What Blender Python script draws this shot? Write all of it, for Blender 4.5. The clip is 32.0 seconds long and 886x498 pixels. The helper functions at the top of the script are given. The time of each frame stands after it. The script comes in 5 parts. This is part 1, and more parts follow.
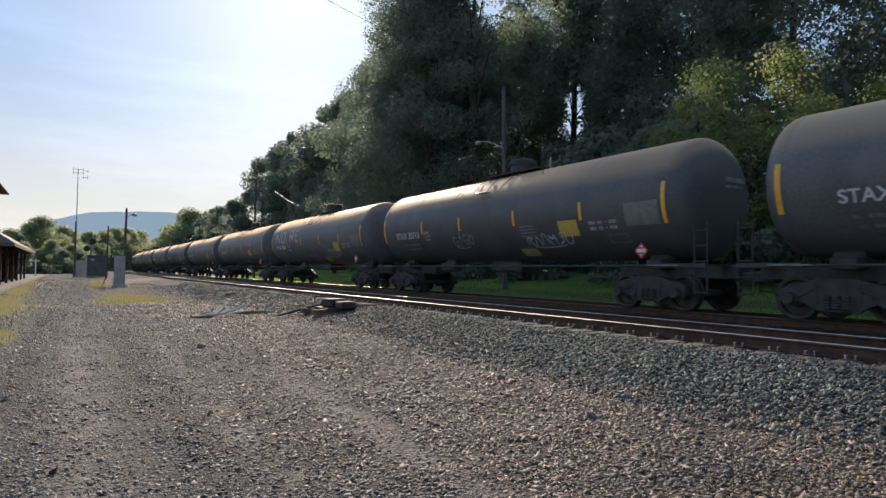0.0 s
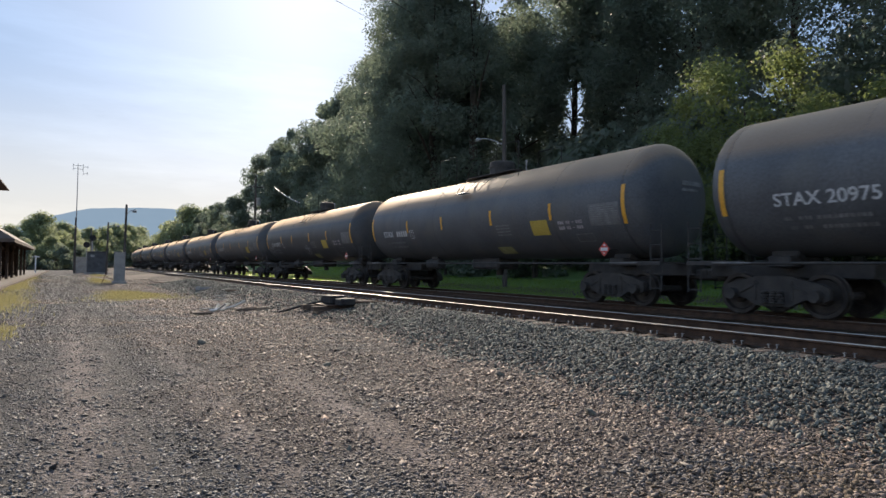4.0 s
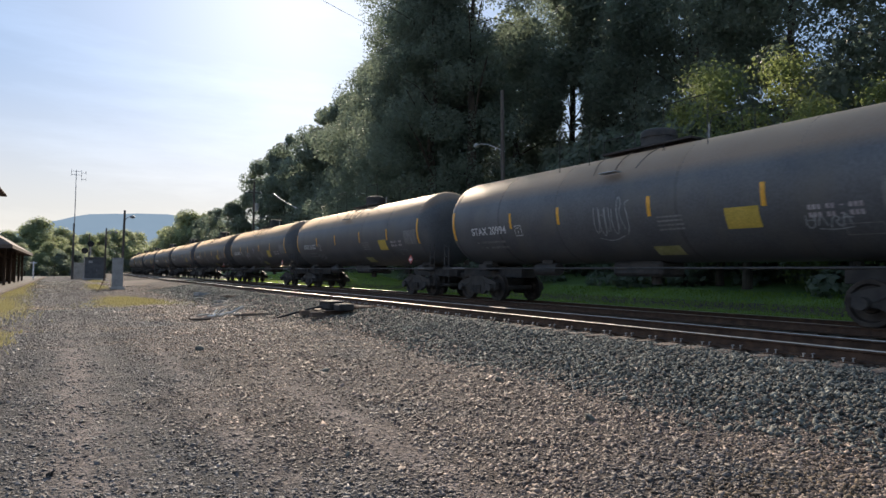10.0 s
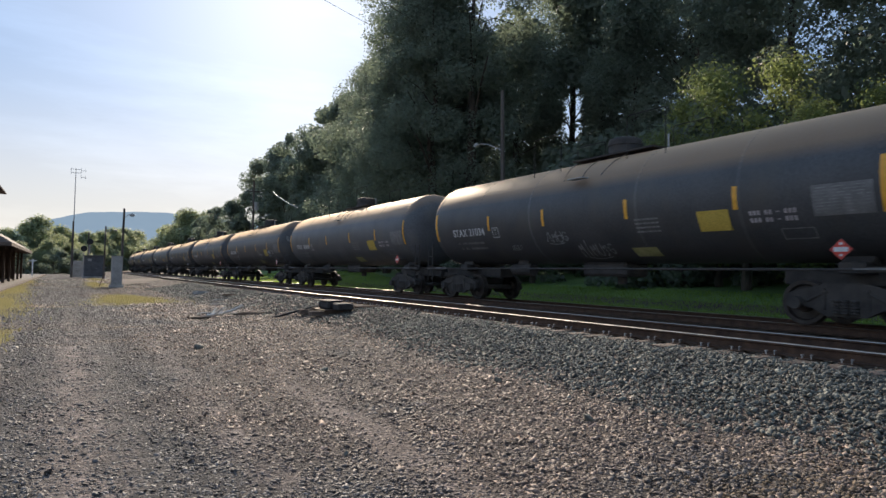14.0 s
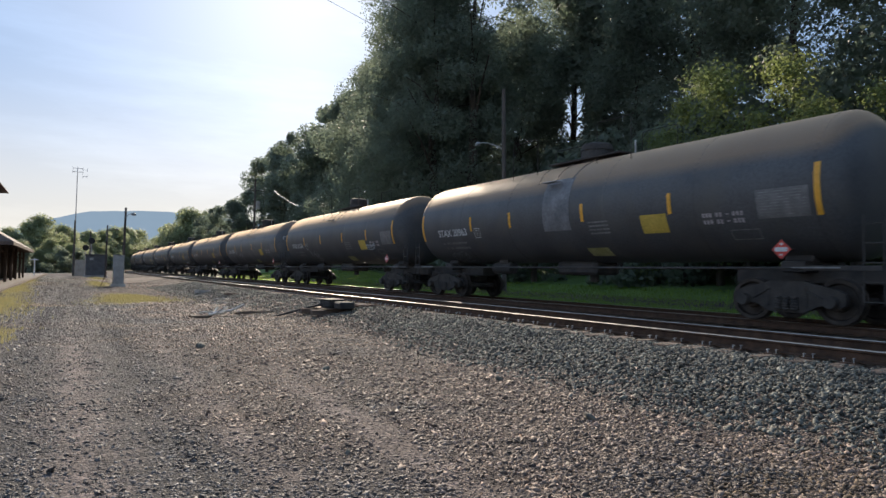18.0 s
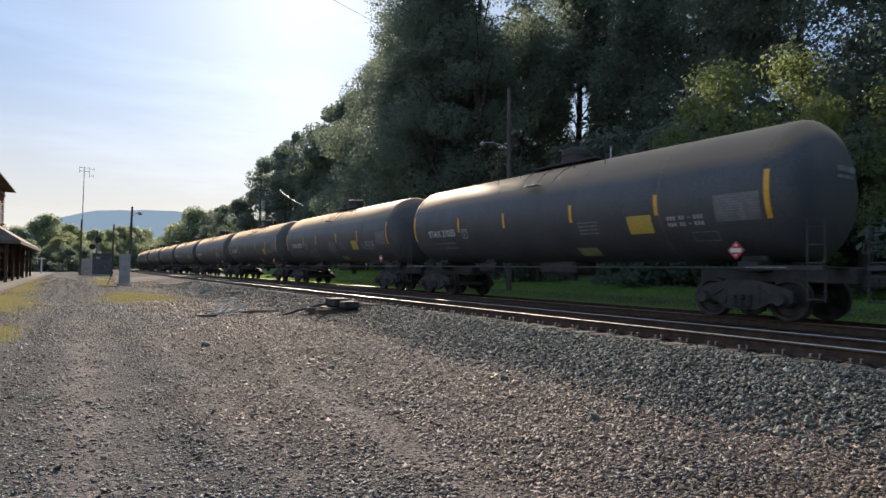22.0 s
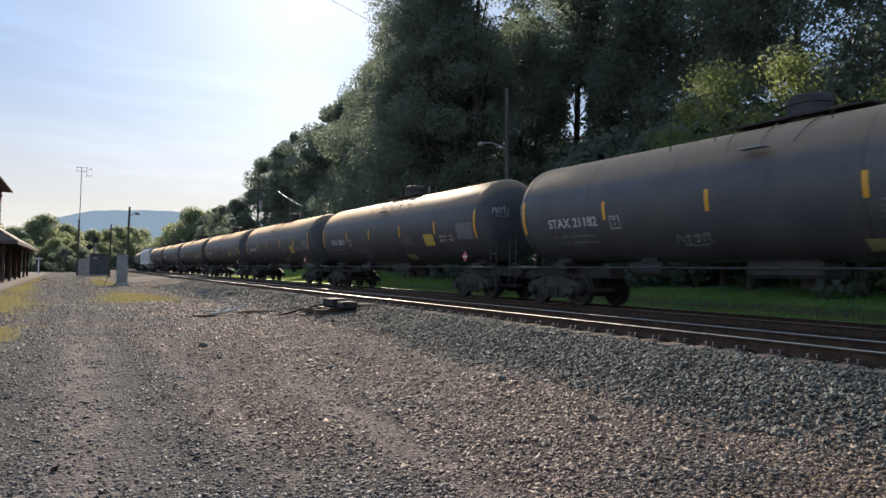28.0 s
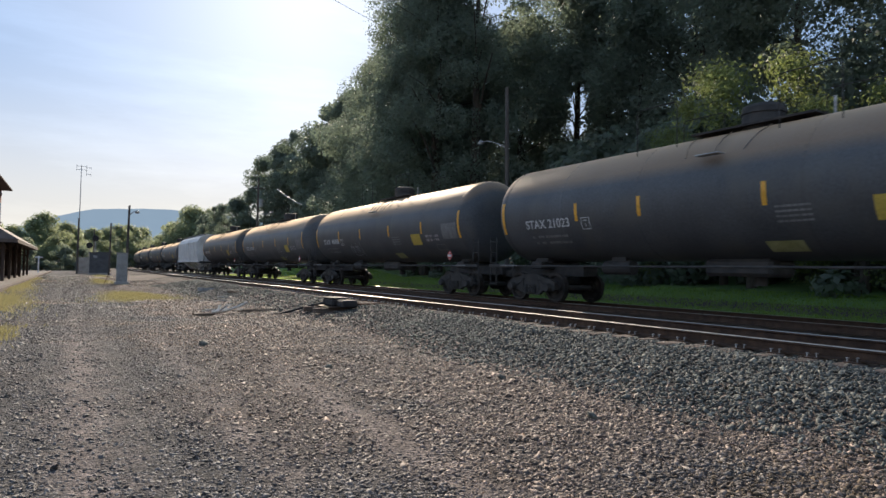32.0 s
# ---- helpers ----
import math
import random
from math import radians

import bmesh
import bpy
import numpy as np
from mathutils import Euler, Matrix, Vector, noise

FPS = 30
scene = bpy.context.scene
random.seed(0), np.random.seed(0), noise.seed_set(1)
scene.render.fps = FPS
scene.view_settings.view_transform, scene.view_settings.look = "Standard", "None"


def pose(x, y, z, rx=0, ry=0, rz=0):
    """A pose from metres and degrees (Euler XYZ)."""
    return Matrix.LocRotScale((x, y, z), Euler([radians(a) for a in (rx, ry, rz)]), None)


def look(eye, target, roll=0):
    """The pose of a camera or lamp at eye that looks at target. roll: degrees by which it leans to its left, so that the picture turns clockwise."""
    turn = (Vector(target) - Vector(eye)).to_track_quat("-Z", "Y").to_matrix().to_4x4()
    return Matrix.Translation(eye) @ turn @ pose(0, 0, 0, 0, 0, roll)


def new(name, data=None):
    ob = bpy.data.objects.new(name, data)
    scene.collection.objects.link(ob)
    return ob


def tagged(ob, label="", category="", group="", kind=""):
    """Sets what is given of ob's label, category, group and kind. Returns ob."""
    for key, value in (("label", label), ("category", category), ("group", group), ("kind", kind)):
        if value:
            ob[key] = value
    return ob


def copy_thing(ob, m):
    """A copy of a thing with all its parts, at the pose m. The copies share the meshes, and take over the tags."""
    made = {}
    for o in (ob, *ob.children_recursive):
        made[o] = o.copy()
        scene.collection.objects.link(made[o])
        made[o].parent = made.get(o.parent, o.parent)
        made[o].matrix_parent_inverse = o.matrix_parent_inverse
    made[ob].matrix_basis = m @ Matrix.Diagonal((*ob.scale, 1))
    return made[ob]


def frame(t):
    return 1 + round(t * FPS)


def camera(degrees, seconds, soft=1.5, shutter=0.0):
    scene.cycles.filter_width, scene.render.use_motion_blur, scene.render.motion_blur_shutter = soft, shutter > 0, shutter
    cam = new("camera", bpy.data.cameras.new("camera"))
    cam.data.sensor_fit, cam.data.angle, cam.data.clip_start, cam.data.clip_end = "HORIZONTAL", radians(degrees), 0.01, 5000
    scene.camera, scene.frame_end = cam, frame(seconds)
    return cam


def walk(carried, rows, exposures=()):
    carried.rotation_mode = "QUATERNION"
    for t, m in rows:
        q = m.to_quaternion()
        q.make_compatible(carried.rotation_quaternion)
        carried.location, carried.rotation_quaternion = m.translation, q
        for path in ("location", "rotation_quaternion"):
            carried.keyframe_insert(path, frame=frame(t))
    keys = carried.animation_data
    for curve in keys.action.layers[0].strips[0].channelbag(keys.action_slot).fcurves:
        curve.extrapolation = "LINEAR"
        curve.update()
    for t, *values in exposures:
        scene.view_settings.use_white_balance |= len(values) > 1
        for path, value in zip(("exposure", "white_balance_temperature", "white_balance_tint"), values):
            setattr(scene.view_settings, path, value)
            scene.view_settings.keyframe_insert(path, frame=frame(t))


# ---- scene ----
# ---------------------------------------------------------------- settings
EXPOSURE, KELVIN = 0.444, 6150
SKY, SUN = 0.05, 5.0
HAZE, HAZE_TONE = 0.55, (7.2, 9.9, 14.2)
DUST_TONE = (14.4, 12.7, 10.2)
STONES = (40000, 24000, 9000, 240000, 45000)
LEAVES = (35000, 9000, 3500, 10000, 15000, 40000)

# ---------------------------------------------------------------- the camera and its way
EYE = (0.0, 0.0, 1.51)
cam = camera(71.38, 32.0, soft=1.5, shutter=0.12)
VIEW = [  # seconds, heading right of the track, tilt up, lean: the camera is held by hand and only turns a little
    (0, 31.21, 2.05, 0.61),
    (0.5, 31.21, 2.02, 0.61),
    (1, 31.23, 1.98, 0.61),
    (1.5, 31.24, 1.92, 0.64),
    (2, 31.23, 1.91, 0.68),
    (2.5, 31.22, 1.86, 0.74),
    (3, 31.20, 1.81, 0.77),
    (3.5, 31.21, 1.78, 0.77),
    (5.5, 31.21, 1.78, 0.69),
    (6, 31.21, 1.82, 0.68),
    (6.5, 31.26, 1.84, 0.68),
    (7, 31.32, 1.84, 0.68),
    (7.5, 31.35, 1.87, 0.69),
    (8, 31.37, 1.89, 0.72),
    (8.5, 31.38, 2.04, 0.73),
    (9, 31.37, 2.21, 0.72),
    (9.5, 31.42, 2.27, 0.69),
    (10, 31.35, 2.27, 0.66),
    (10.5, 31.34, 2.31, 0.66),
    (11, 31.34, 2.30, 0.65),
    (11.5, 31.43, 2.25, 0.63),
    (12, 31.49, 2.23, 0.62),
    (12.5, 31.52, 2.29, 0.68),
    (13, 31.55, 2.30, 0.79),
    (13.5, 31.47, 2.32, 0.89),
    (14, 31.40, 2.25, 0.94),
    (14.5, 31.35, 2.28, 0.95),
    (16.5, 31.27, 2.21, 0.87),
    (17, 31.29, 2.19, 0.88),
    (17.5, 31.29, 2.15, 0.89),
    (18, 31.28, 2.14, 0.91),
    (18.5, 31.27, 2.15, 0.97),
    (19, 31.27, 2.16, 1.07),
    (19.5, 31.27, 2.16, 1.14),
    (20, 31.23, 2.16, 1.14),
    (20.5, 31.17, 2.16, 1.05),
    (21, 31.04, 2.13, 0.96),
    (21.5, 30.90, 2.13, 0.94),
    (22, 30.82, 2.08, 0.99),
    (22.5, 30.76, 2.08, 1.05),
    (23, 30.74, 2.13, 1.07),
    (23.5, 30.76, 2.19, 1.03),
    (24, 30.80, 2.23, 1.00),
    (24.5, 30.85, 2.25, 0.99),
    (25, 30.90, 2.26, 1.00),
    (25.5, 30.93, 2.27, 1.02),
    (27.5, 31.01, 2.14, 1.01),
    (28, 31.01, 2.11, 1.01),
    (28.5, 31.01, 2.11, 1.01),
    (29, 31.00, 2.06, 1.02),
    (29.5, 31.00, 2.04, 1.05),
    (30, 31.03, 2.02, 1.09),
    (30.5, 31.04, 2.01, 1.13),
    (31, 31.06, 2.04, 1.12),
    (31.5, 31.05, 2.02, 1.08),
    (32, 31.02, 1.99, 1.04),
]


def heading(yaw, tilt, lean):
    a, b = radians(yaw), radians(tilt)
    aim = (EYE[0] + math.sin(a) * math.cos(b), EYE[1] + math.cos(a) * math.cos(b), EYE[2] + math.sin(b))
    return look(EYE, aim, lean)


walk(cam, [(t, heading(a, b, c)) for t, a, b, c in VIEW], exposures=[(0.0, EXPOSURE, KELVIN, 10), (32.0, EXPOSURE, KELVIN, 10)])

# ---------------------------------------------------------------- world and sun
SUN_AZ, SUN_EL = 17.6, 27.0          # degrees right of the track's direction, degrees over the horizon
world = bpy.data.worlds.new("sky_world")
scene.world = world
world.use_nodes = True
wn, wl = world.node_tree.nodes, world.node_tree.links
wn.clear()
sky = wn.new("ShaderNodeTexSky")
sky.sky_type = "NISHITA"
sky.sun_disc = False
sky.sun_elevation, sky.sun_rotation = radians(SUN_EL), radians(SUN_AZ)
sky.altitude, sky.air_density, sky.dust_density, sky.ozone_density = 200, 1.0, 1.5, 3.0
coord = wn.new("ShaderNodeTexCoord")
stretch = wn.new("ShaderNodeMapping")
stretch.inputs["Scale"].default_value = (1.2, 2.2, 7.0)
stretch.inputs["Rotation"].default_value = (0.1, 0.15, 0.5)
cirrus = wn.new("ShaderNodeTexNoise")
cirrus.inputs["Scale"].default_value, cirrus.inputs["Detail"].default_value = 1.6, 7.0
cirrus.inputs["Roughness"].default_value = 0.62
thin = wn.new("ShaderNodeMapRange")
thin.inputs["From Min"].default_value, thin.inputs["From Max"].default_value = 0.45, 0.8
thin.inputs["To Min"].default_value, thin.inputs["To Max"].default_value = 1.0, 1.22
veil = wn.new("ShaderNodeMix")
veil.data_type, veil.blend_type = "RGBA", "MULTIPLY"
veil.inputs["Factor"].default_value = 1.0
bg = wn.new("ShaderNodeBackground")
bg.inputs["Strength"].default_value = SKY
out = wn.new("ShaderNodeOutputWorld")
wl.new(coord.outputs["Generated"], stretch.inputs["Vector"])
wl.new(stretch.outputs["Vector"], cirrus.inputs["Vector"])
wl.new(cirrus.outputs["Fac"], thin.inputs["Value"])
haze = wn.new("ShaderNodeMix")       # thin high cloud over the clear sky
haze.data_type = "RGBA"
haze.inputs["Factor"].default_value = HAZE
haze.inputs["B"].default_value = (*HAZE_TONE, 1)
wl.new(sky.outputs["Color"], haze.inputs["A"])
height = wn.new("ShaderNodeSeparateXYZ")
wl.new(coord.outputs["Generated"], height.inputs["Vector"])
low_air = wn.new("ShaderNodeMapRange")   # warm dusty air along the horizon
low_air.interpolation_type = "SMOOTHSTEP"
for _key, _val in (("From Min", 0.0), ("From Max", 0.3), ("To Min", 0.75), ("To Max", 0.0)):
    low_air.inputs[_key].default_value = _val
wl.new(height.outputs["Z"], low_air.inputs["Value"])
dusty = wn.new("ShaderNodeMix")
dusty.data_type = "RGBA"
dusty.inputs["B"].default_value = (*DUST_TONE, 1)
wl.new(low_air.outputs["Result"], dusty.inputs["Factor"])
wl.new(haze.outputs["Result"], dusty.inputs["A"])
wl.new(dusty.outputs["Result"], veil.inputs["A"])
wl.new(thin.outputs["Result"], veil.inputs["B"])
wl.new(veil.outputs["Result"], bg.inputs["Color"])
wl.new(bg.outputs["Background"], out.inputs["Surface"])

sun_data = bpy.data.lights.new("sun", "SUN")
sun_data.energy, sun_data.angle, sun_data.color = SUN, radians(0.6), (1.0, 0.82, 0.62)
sun = new("sun", sun_data)
_a, _e = radians(SUN_AZ), radians(SUN_EL)
sun_way = Vector((math.sin(_a) * math.cos(_e), math.cos(_a) * math.cos(_e), math.sin(_e)))
sun.matrix_world = look(sun_way * 200, (0, 0, 0))


# ---------------------------------------------------------------- materials
def surface(name, low, high, scale=3.0, rough=0.8, metal=0.0, bump=0.2, fine=40.0, spread=(0.35, 0.65), vary=0.0,
            island=False, rough2=None, dirt=None, dirt_scale=1.2, dirt_span=(0.55, 0.75), stretch=(1, 1, 1), spec=0.5,
            distance=0.02, coords="Object", drift=None):
    """Two tones mixed by noise, fine grain in colour and relief, an optional layer of dirt, an optional change per piece."""
    m = bpy.data.materials.new(name)
    m.use_nodes = True
    n, l = m.node_tree.nodes, m.node_tree.links
    b = n["Principled BSDF"]
    b.inputs["Metallic"].default_value = metal
    b.inputs["Specular IOR Level"].default_value = spec
    tc, mp = n.new("ShaderNodeTexCoord"), n.new("ShaderNodeMapping")
    mp.inputs["Scale"].default_value = stretch
    l.new(tc.outputs[coords], mp.inputs["Vector"])

    def grain(s, d=6.0):
        t = n.new("ShaderNodeTexNoise")
        t.inputs["Scale"].default_value, t.inputs["Detail"].default_value = s, d
        l.new(mp.outputs["Vector"], t.inputs["Vector"])
        return t.outputs["Fac"]

    def span(v, a, c, lo=0.0, hi=1.0):
        r = n.new("ShaderNodeMapRange")
        for key, val in (("From Min", a), ("From Max", c), ("To Min", lo), ("To Max", hi)):
            r.inputs[key].default_value = val
        l.new(v, r.inputs["Value"])
        return r.outputs["Result"]

    def mixed(f, a, c, how="MIX"):
        x = n.new("ShaderNodeMix")
        x.data_type, x.blend_type = "RGBA", how
        for key, val in (("Factor", f), ("A", a), ("B", c)):
            if hasattr(val, "node"):
                l.new(val, x.inputs[key])
            else:
                x.inputs[key].default_value = val if key == "Factor" else (*val, 1)
        return x.outputs["Result"]

    small = grain(fine)
    field = grain(scale)
    if drift:                        # the mix of tones shifts across the yard
        sep = n.new("ShaderNodeSeparateXYZ")
        l.new(tc.outputs["Object"], sep.inputs["Vector"])
        add = n.new("ShaderNodeMath")
        add.operation = "ADD"
        l.new(field, add.inputs[0])
        l.new(span(sep.outputs["X"], *drift), add.inputs[1])
        field = add.outputs["Value"]
    col = mixed(span(field, *spread), low, high)
    tone = span(small, 0.3, 0.7, 0.72, 1.28)
    grey = n.new("ShaderNodeCombineColor")
    for ch in ("Red", "Green", "Blue"):
        l.new(tone, grey.inputs[ch])
    col = mixed(0.8, col, grey.outputs["Color"], "MULTIPLY")
    if dirt:
        col = mixed(span(grain(dirt_scale), *dirt_span), col, dirt)
    if vary:
        if island:
            rnd = n.new("ShaderNodeNewGeometry").outputs["Random Per Island"]
        else:
            rnd = n.new("ShaderNodeObjectInfo").outputs["Random"]
        v = span(rnd, 0, 1, 1 - vary, 1 + vary)
        g2 = n.new("ShaderNodeCombineColor")
        for ch in ("Red", "Green", "Blue"):
            l.new(v, g2.inputs[ch])
        col = mixed(1.0, col, g2.outputs["Color"], "MULTIPLY")
    l.new(col, b.inputs["Base Color"])
    l.new(span(small, 0.3, 0.7, rough, rough if rough2 is None else rough2), b.inputs["Roughness"])
    if bump:
        bp = n.new("ShaderNodeBump")
        bp.inputs["Strength"].default_value, bp.inputs["Distance"].default_value = bump, distance
        l.new(small, bp.inputs["Height"])
        l.new(bp.outputs["Normal"], b.inputs["Normal"])
    return m


def leaf_material(name, low, high, glow):
    """Leaves: a dull upper side that lets part of the light through."""
    m = bpy.data.materials.new(name)
    m.use_nodes = True
    n, l = m.node_tree.nodes, m.node_tree.links
    b, o = n["Principled BSDF"], n["Material Output"]
    b.inputs["Roughness"].default_value = 0.58
    b.inputs["Specular IOR Level"].default_value = 0.42
    rnd = n.new("ShaderNodeNewGeometry").outputs["Random Per Island"]
    x = n.new("ShaderNodeMix")
    x.data_type = "RGBA"
    x.inputs["A"].default_value, x.inputs["B"].default_value = (*low, 1), (*high, 1)
    l.new(rnd, x.inputs["Factor"])
    l.new(x.outputs["Result"], b.inputs["Base Color"])
    t = n.new("ShaderNodeBsdfTranslucent")
    t.inputs["Color"].default_value = (*glow, 1)
    mixer = n.new("ShaderNodeMixShader")
    mixer.inputs["Fac"].default_value = 0.5
    l.new(b.outputs["BSDF"], mixer.inputs[1])
    l.new(t.outputs["BSDF"], mixer.inputs[2])
    l.new(mixer.outputs["Shader"], o.inputs["Surface"])
    return m


YARD_DRIFT = (0.3, 3.4, 0.12, -0.16)    # greyer by the depot, browner towards the track


def gravel_material(name):
    """Packed small stones: cells of uneven tone and height over brown and grey ground."""
    m = bpy.data.materials.new(name)
    m.use_nodes = True
    n, l = m.node_tree.nodes, m.node_tree.links
    b = n["Principled BSDF"]
    b.inputs["Roughness"].default_value = 0.97
    tc = n.new("ShaderNodeTexCoord").outputs["Object"]

    def node(kind, **values):
        x = n.new(kind)
        for key, val in values.items():
            x.inputs[key.replace("_", " ")].default_value = val
        return x

    def ramp(v, a, c, lo, hi):
        r = node("ShaderNodeMapRange", From_Min=a, From_Max=c, To_Min=lo, To_Max=hi)
        l.new(v, r.inputs["Value"])
        return r.outputs["Result"]

    def mixed(f, a, c, how="MIX"):
        x = n.new("ShaderNodeMix")
        x.data_type, x.blend_type = "RGBA", how
        for key, val in (("Factor", f), ("A", a), ("B", c)):
            if hasattr(val, "node"):
                l.new(val, x.inputs[key])
            else:
                x.inputs[key].default_value = val if key == "Factor" else (*val, 1)
        return x.outputs["Result"]

    def plus(a, c, k):
        x = n.new("ShaderNodeMath")
        x.operation = "MULTIPLY_ADD"
        l.new(a, x.inputs[0])
        x.inputs[1].default_value = k
        l.new(c, x.inputs[2])
        return x.outputs["Value"]

    cells = []
    for s in (24.0, 60.0):
        v = node("ShaderNodeTexVoronoi", Scale=s)
        l.new(tc, v.inputs["Vector"])
        cells.append(v)
    broad = node("ShaderNodeTexNoise", Scale=0.28, Detail=6.0)
    l.new(tc, broad.inputs["Vector"])
    spots = node("ShaderNodeTexNoise", Scale=1.7, Detail=7.0, Roughness=0.65)
    l.new(tc, spots.inputs["Vector"])
    sep = n.new("ShaderNodeSeparateXYZ")
    l.new(tc, sep.inputs["Vector"])
    field = plus(broad.outputs["Fac"], ramp(sep.outputs["X"], *YARD_DRIFT), 1.0)
    col = mixed(ramp(field, 0.4, 0.6, 0, 1), (0.054, 0.040, 0.032), (0.043, 0.040, 0.038))
    col = mixed(ramp(spots.outputs["Fac"], 0.5, 0.72, 0, 0.75), col, (0.048, 0.045, 0.044))
    fray = node("ShaderNodeTexNoise", Scale=2.6, Detail=5.0, Roughness=0.6)
    l.new(tc, fray.inputs["Vector"])

    def worn(middle, lean, wide, y0, y1):
        """How far the fines lie bare along one wheel track."""
        off = n.new("ShaderNodeMath")
        off.operation = "MULTIPLY_ADD"
        l.new(sep.outputs["Y"], off.inputs[0])
        off.inputs[1].default_value, off.inputs[2].default_value = -lean, -middle
        away = n.new("ShaderNodeMath")
        away.operation = "ADD"
        l.new(sep.outputs["X"], away.inputs[0])
        l.new(off.outputs["Value"], away.inputs[1])
        size = n.new("ShaderNodeMath")
        size.operation = "ABSOLUTE"
        l.new(away.outputs["Value"], size.inputs[0])
        rag = plus(fray.outputs["Fac"], size.outputs["Value"], 1.1)
        strip = n.new("ShaderNodeMath")
        strip.operation = "MULTIPLY"
        l.new(ramp(rag, wide + 0.3, wide + 0.75, 1, 0), strip.inputs[0])
        l.new(ramp(sep.outputs["Y"], y0, y1, 1, 0), strip.inputs[1])
        return strip.outputs["Value"]

    for track in ((0.15, 0.0, 0.2, 14.0, 30.0), (2.2, 0.06, 0.2, 7.0, 11.0), (1.2, 0.03, 0.06, 15.0, 22.0)):
        col = mixed(worn(*track), col, (0.16, 0.13, 0.115))
    for v, k in zip(cells, (0.75, 0.6)):
        sep = n.new("ShaderNodeSeparateColor")
        l.new(v.outputs["Color"], sep.inputs["Color"])
        tone = ramp(sep.outputs["Red"], 0, 1, 0.35, 1.75)
        g = n.new("ShaderNodeCombineColor")
        for ch in ("Red", "Green", "Blue"):
            l.new(tone, g.inputs[ch])
        col = mixed(k, col, g.outputs["Color"], "MULTIPLY")
    l.new(col, b.inputs["Base Color"])
    inv = ramp(cells[0].outputs["Distance"], 0, 0.6, 1, 0)
    h = plus(ramp(cells[1].outputs["Distance"], 0, 0.6, 0.5, 0), inv, 1.0)
    h = plus(spots.outputs["Fac"], h, 2.0)
    bp = node("ShaderNodeBump", Strength=1.0, Distance=0.022)
    l.new(h, bp.inputs["Height"])
    l.new(bp.outputs["Normal"], b.inputs["Normal"])
    return m


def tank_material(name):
    """Black tank paint, upward faces tinted tan for dust and the sun's gold, with streaks of grime down the flanks."""
    # base tones lifted above black to stand in for a veil of glare
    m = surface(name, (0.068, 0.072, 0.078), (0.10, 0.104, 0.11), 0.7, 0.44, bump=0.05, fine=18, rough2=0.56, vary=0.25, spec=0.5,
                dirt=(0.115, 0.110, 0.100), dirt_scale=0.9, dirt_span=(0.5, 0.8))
    n, l = m.node_tree.nodes, m.node_tree.links
    b = n["Principled BSDF"]
    base = b.inputs["Base Color"].links[0].from_socket
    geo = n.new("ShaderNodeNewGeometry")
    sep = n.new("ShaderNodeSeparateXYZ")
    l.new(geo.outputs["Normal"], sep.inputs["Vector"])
    # tan by upward normal: some dust, and the gold of sunlight put into colour
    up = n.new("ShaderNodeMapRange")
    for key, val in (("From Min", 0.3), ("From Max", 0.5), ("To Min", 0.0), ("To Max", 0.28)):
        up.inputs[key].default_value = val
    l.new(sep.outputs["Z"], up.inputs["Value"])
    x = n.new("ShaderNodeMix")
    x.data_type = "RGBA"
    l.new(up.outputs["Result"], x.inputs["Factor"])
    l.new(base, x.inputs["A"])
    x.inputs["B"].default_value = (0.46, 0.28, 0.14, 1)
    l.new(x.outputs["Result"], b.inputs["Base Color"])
    gloss = b.inputs["Roughness"].links[0].from_socket
    y = n.new("ShaderNodeMix")
    l.new(up.outputs["Result"], y.inputs["Factor"])
    l.new(gloss, y.inputs["A"])
    y.inputs["B"].default_value = 0.78
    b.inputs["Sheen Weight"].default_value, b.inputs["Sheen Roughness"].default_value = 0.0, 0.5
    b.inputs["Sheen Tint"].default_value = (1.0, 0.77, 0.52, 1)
    top_sheen = n.new("ShaderNodeMath")       # warm sheen on the upward faces adds to the sun's gold there
    top_sheen.operation = "MULTIPLY"
    top_sheen.inputs[1].default_value = 3.3
    l.new(up.outputs["Result"], top_sheen.inputs[0])
    l.new(top_sheen.outputs["Value"], b.inputs["Sheen Weight"])
    dull = n.new("ShaderNodeMapRange")
    for key, val in (("From Max", 0.28), ("To Min", 0.5), ("To Max", 0.18)):
        dull.inputs[key].default_value = val
    l.new(up.outputs["Result"], dull.inputs["Value"])
    l.new(dull.outputs["Result"], b.inputs["Specular IOR Level"])
    l.new(y.outputs["Result"], b.inputs["Roughness"])
    return m


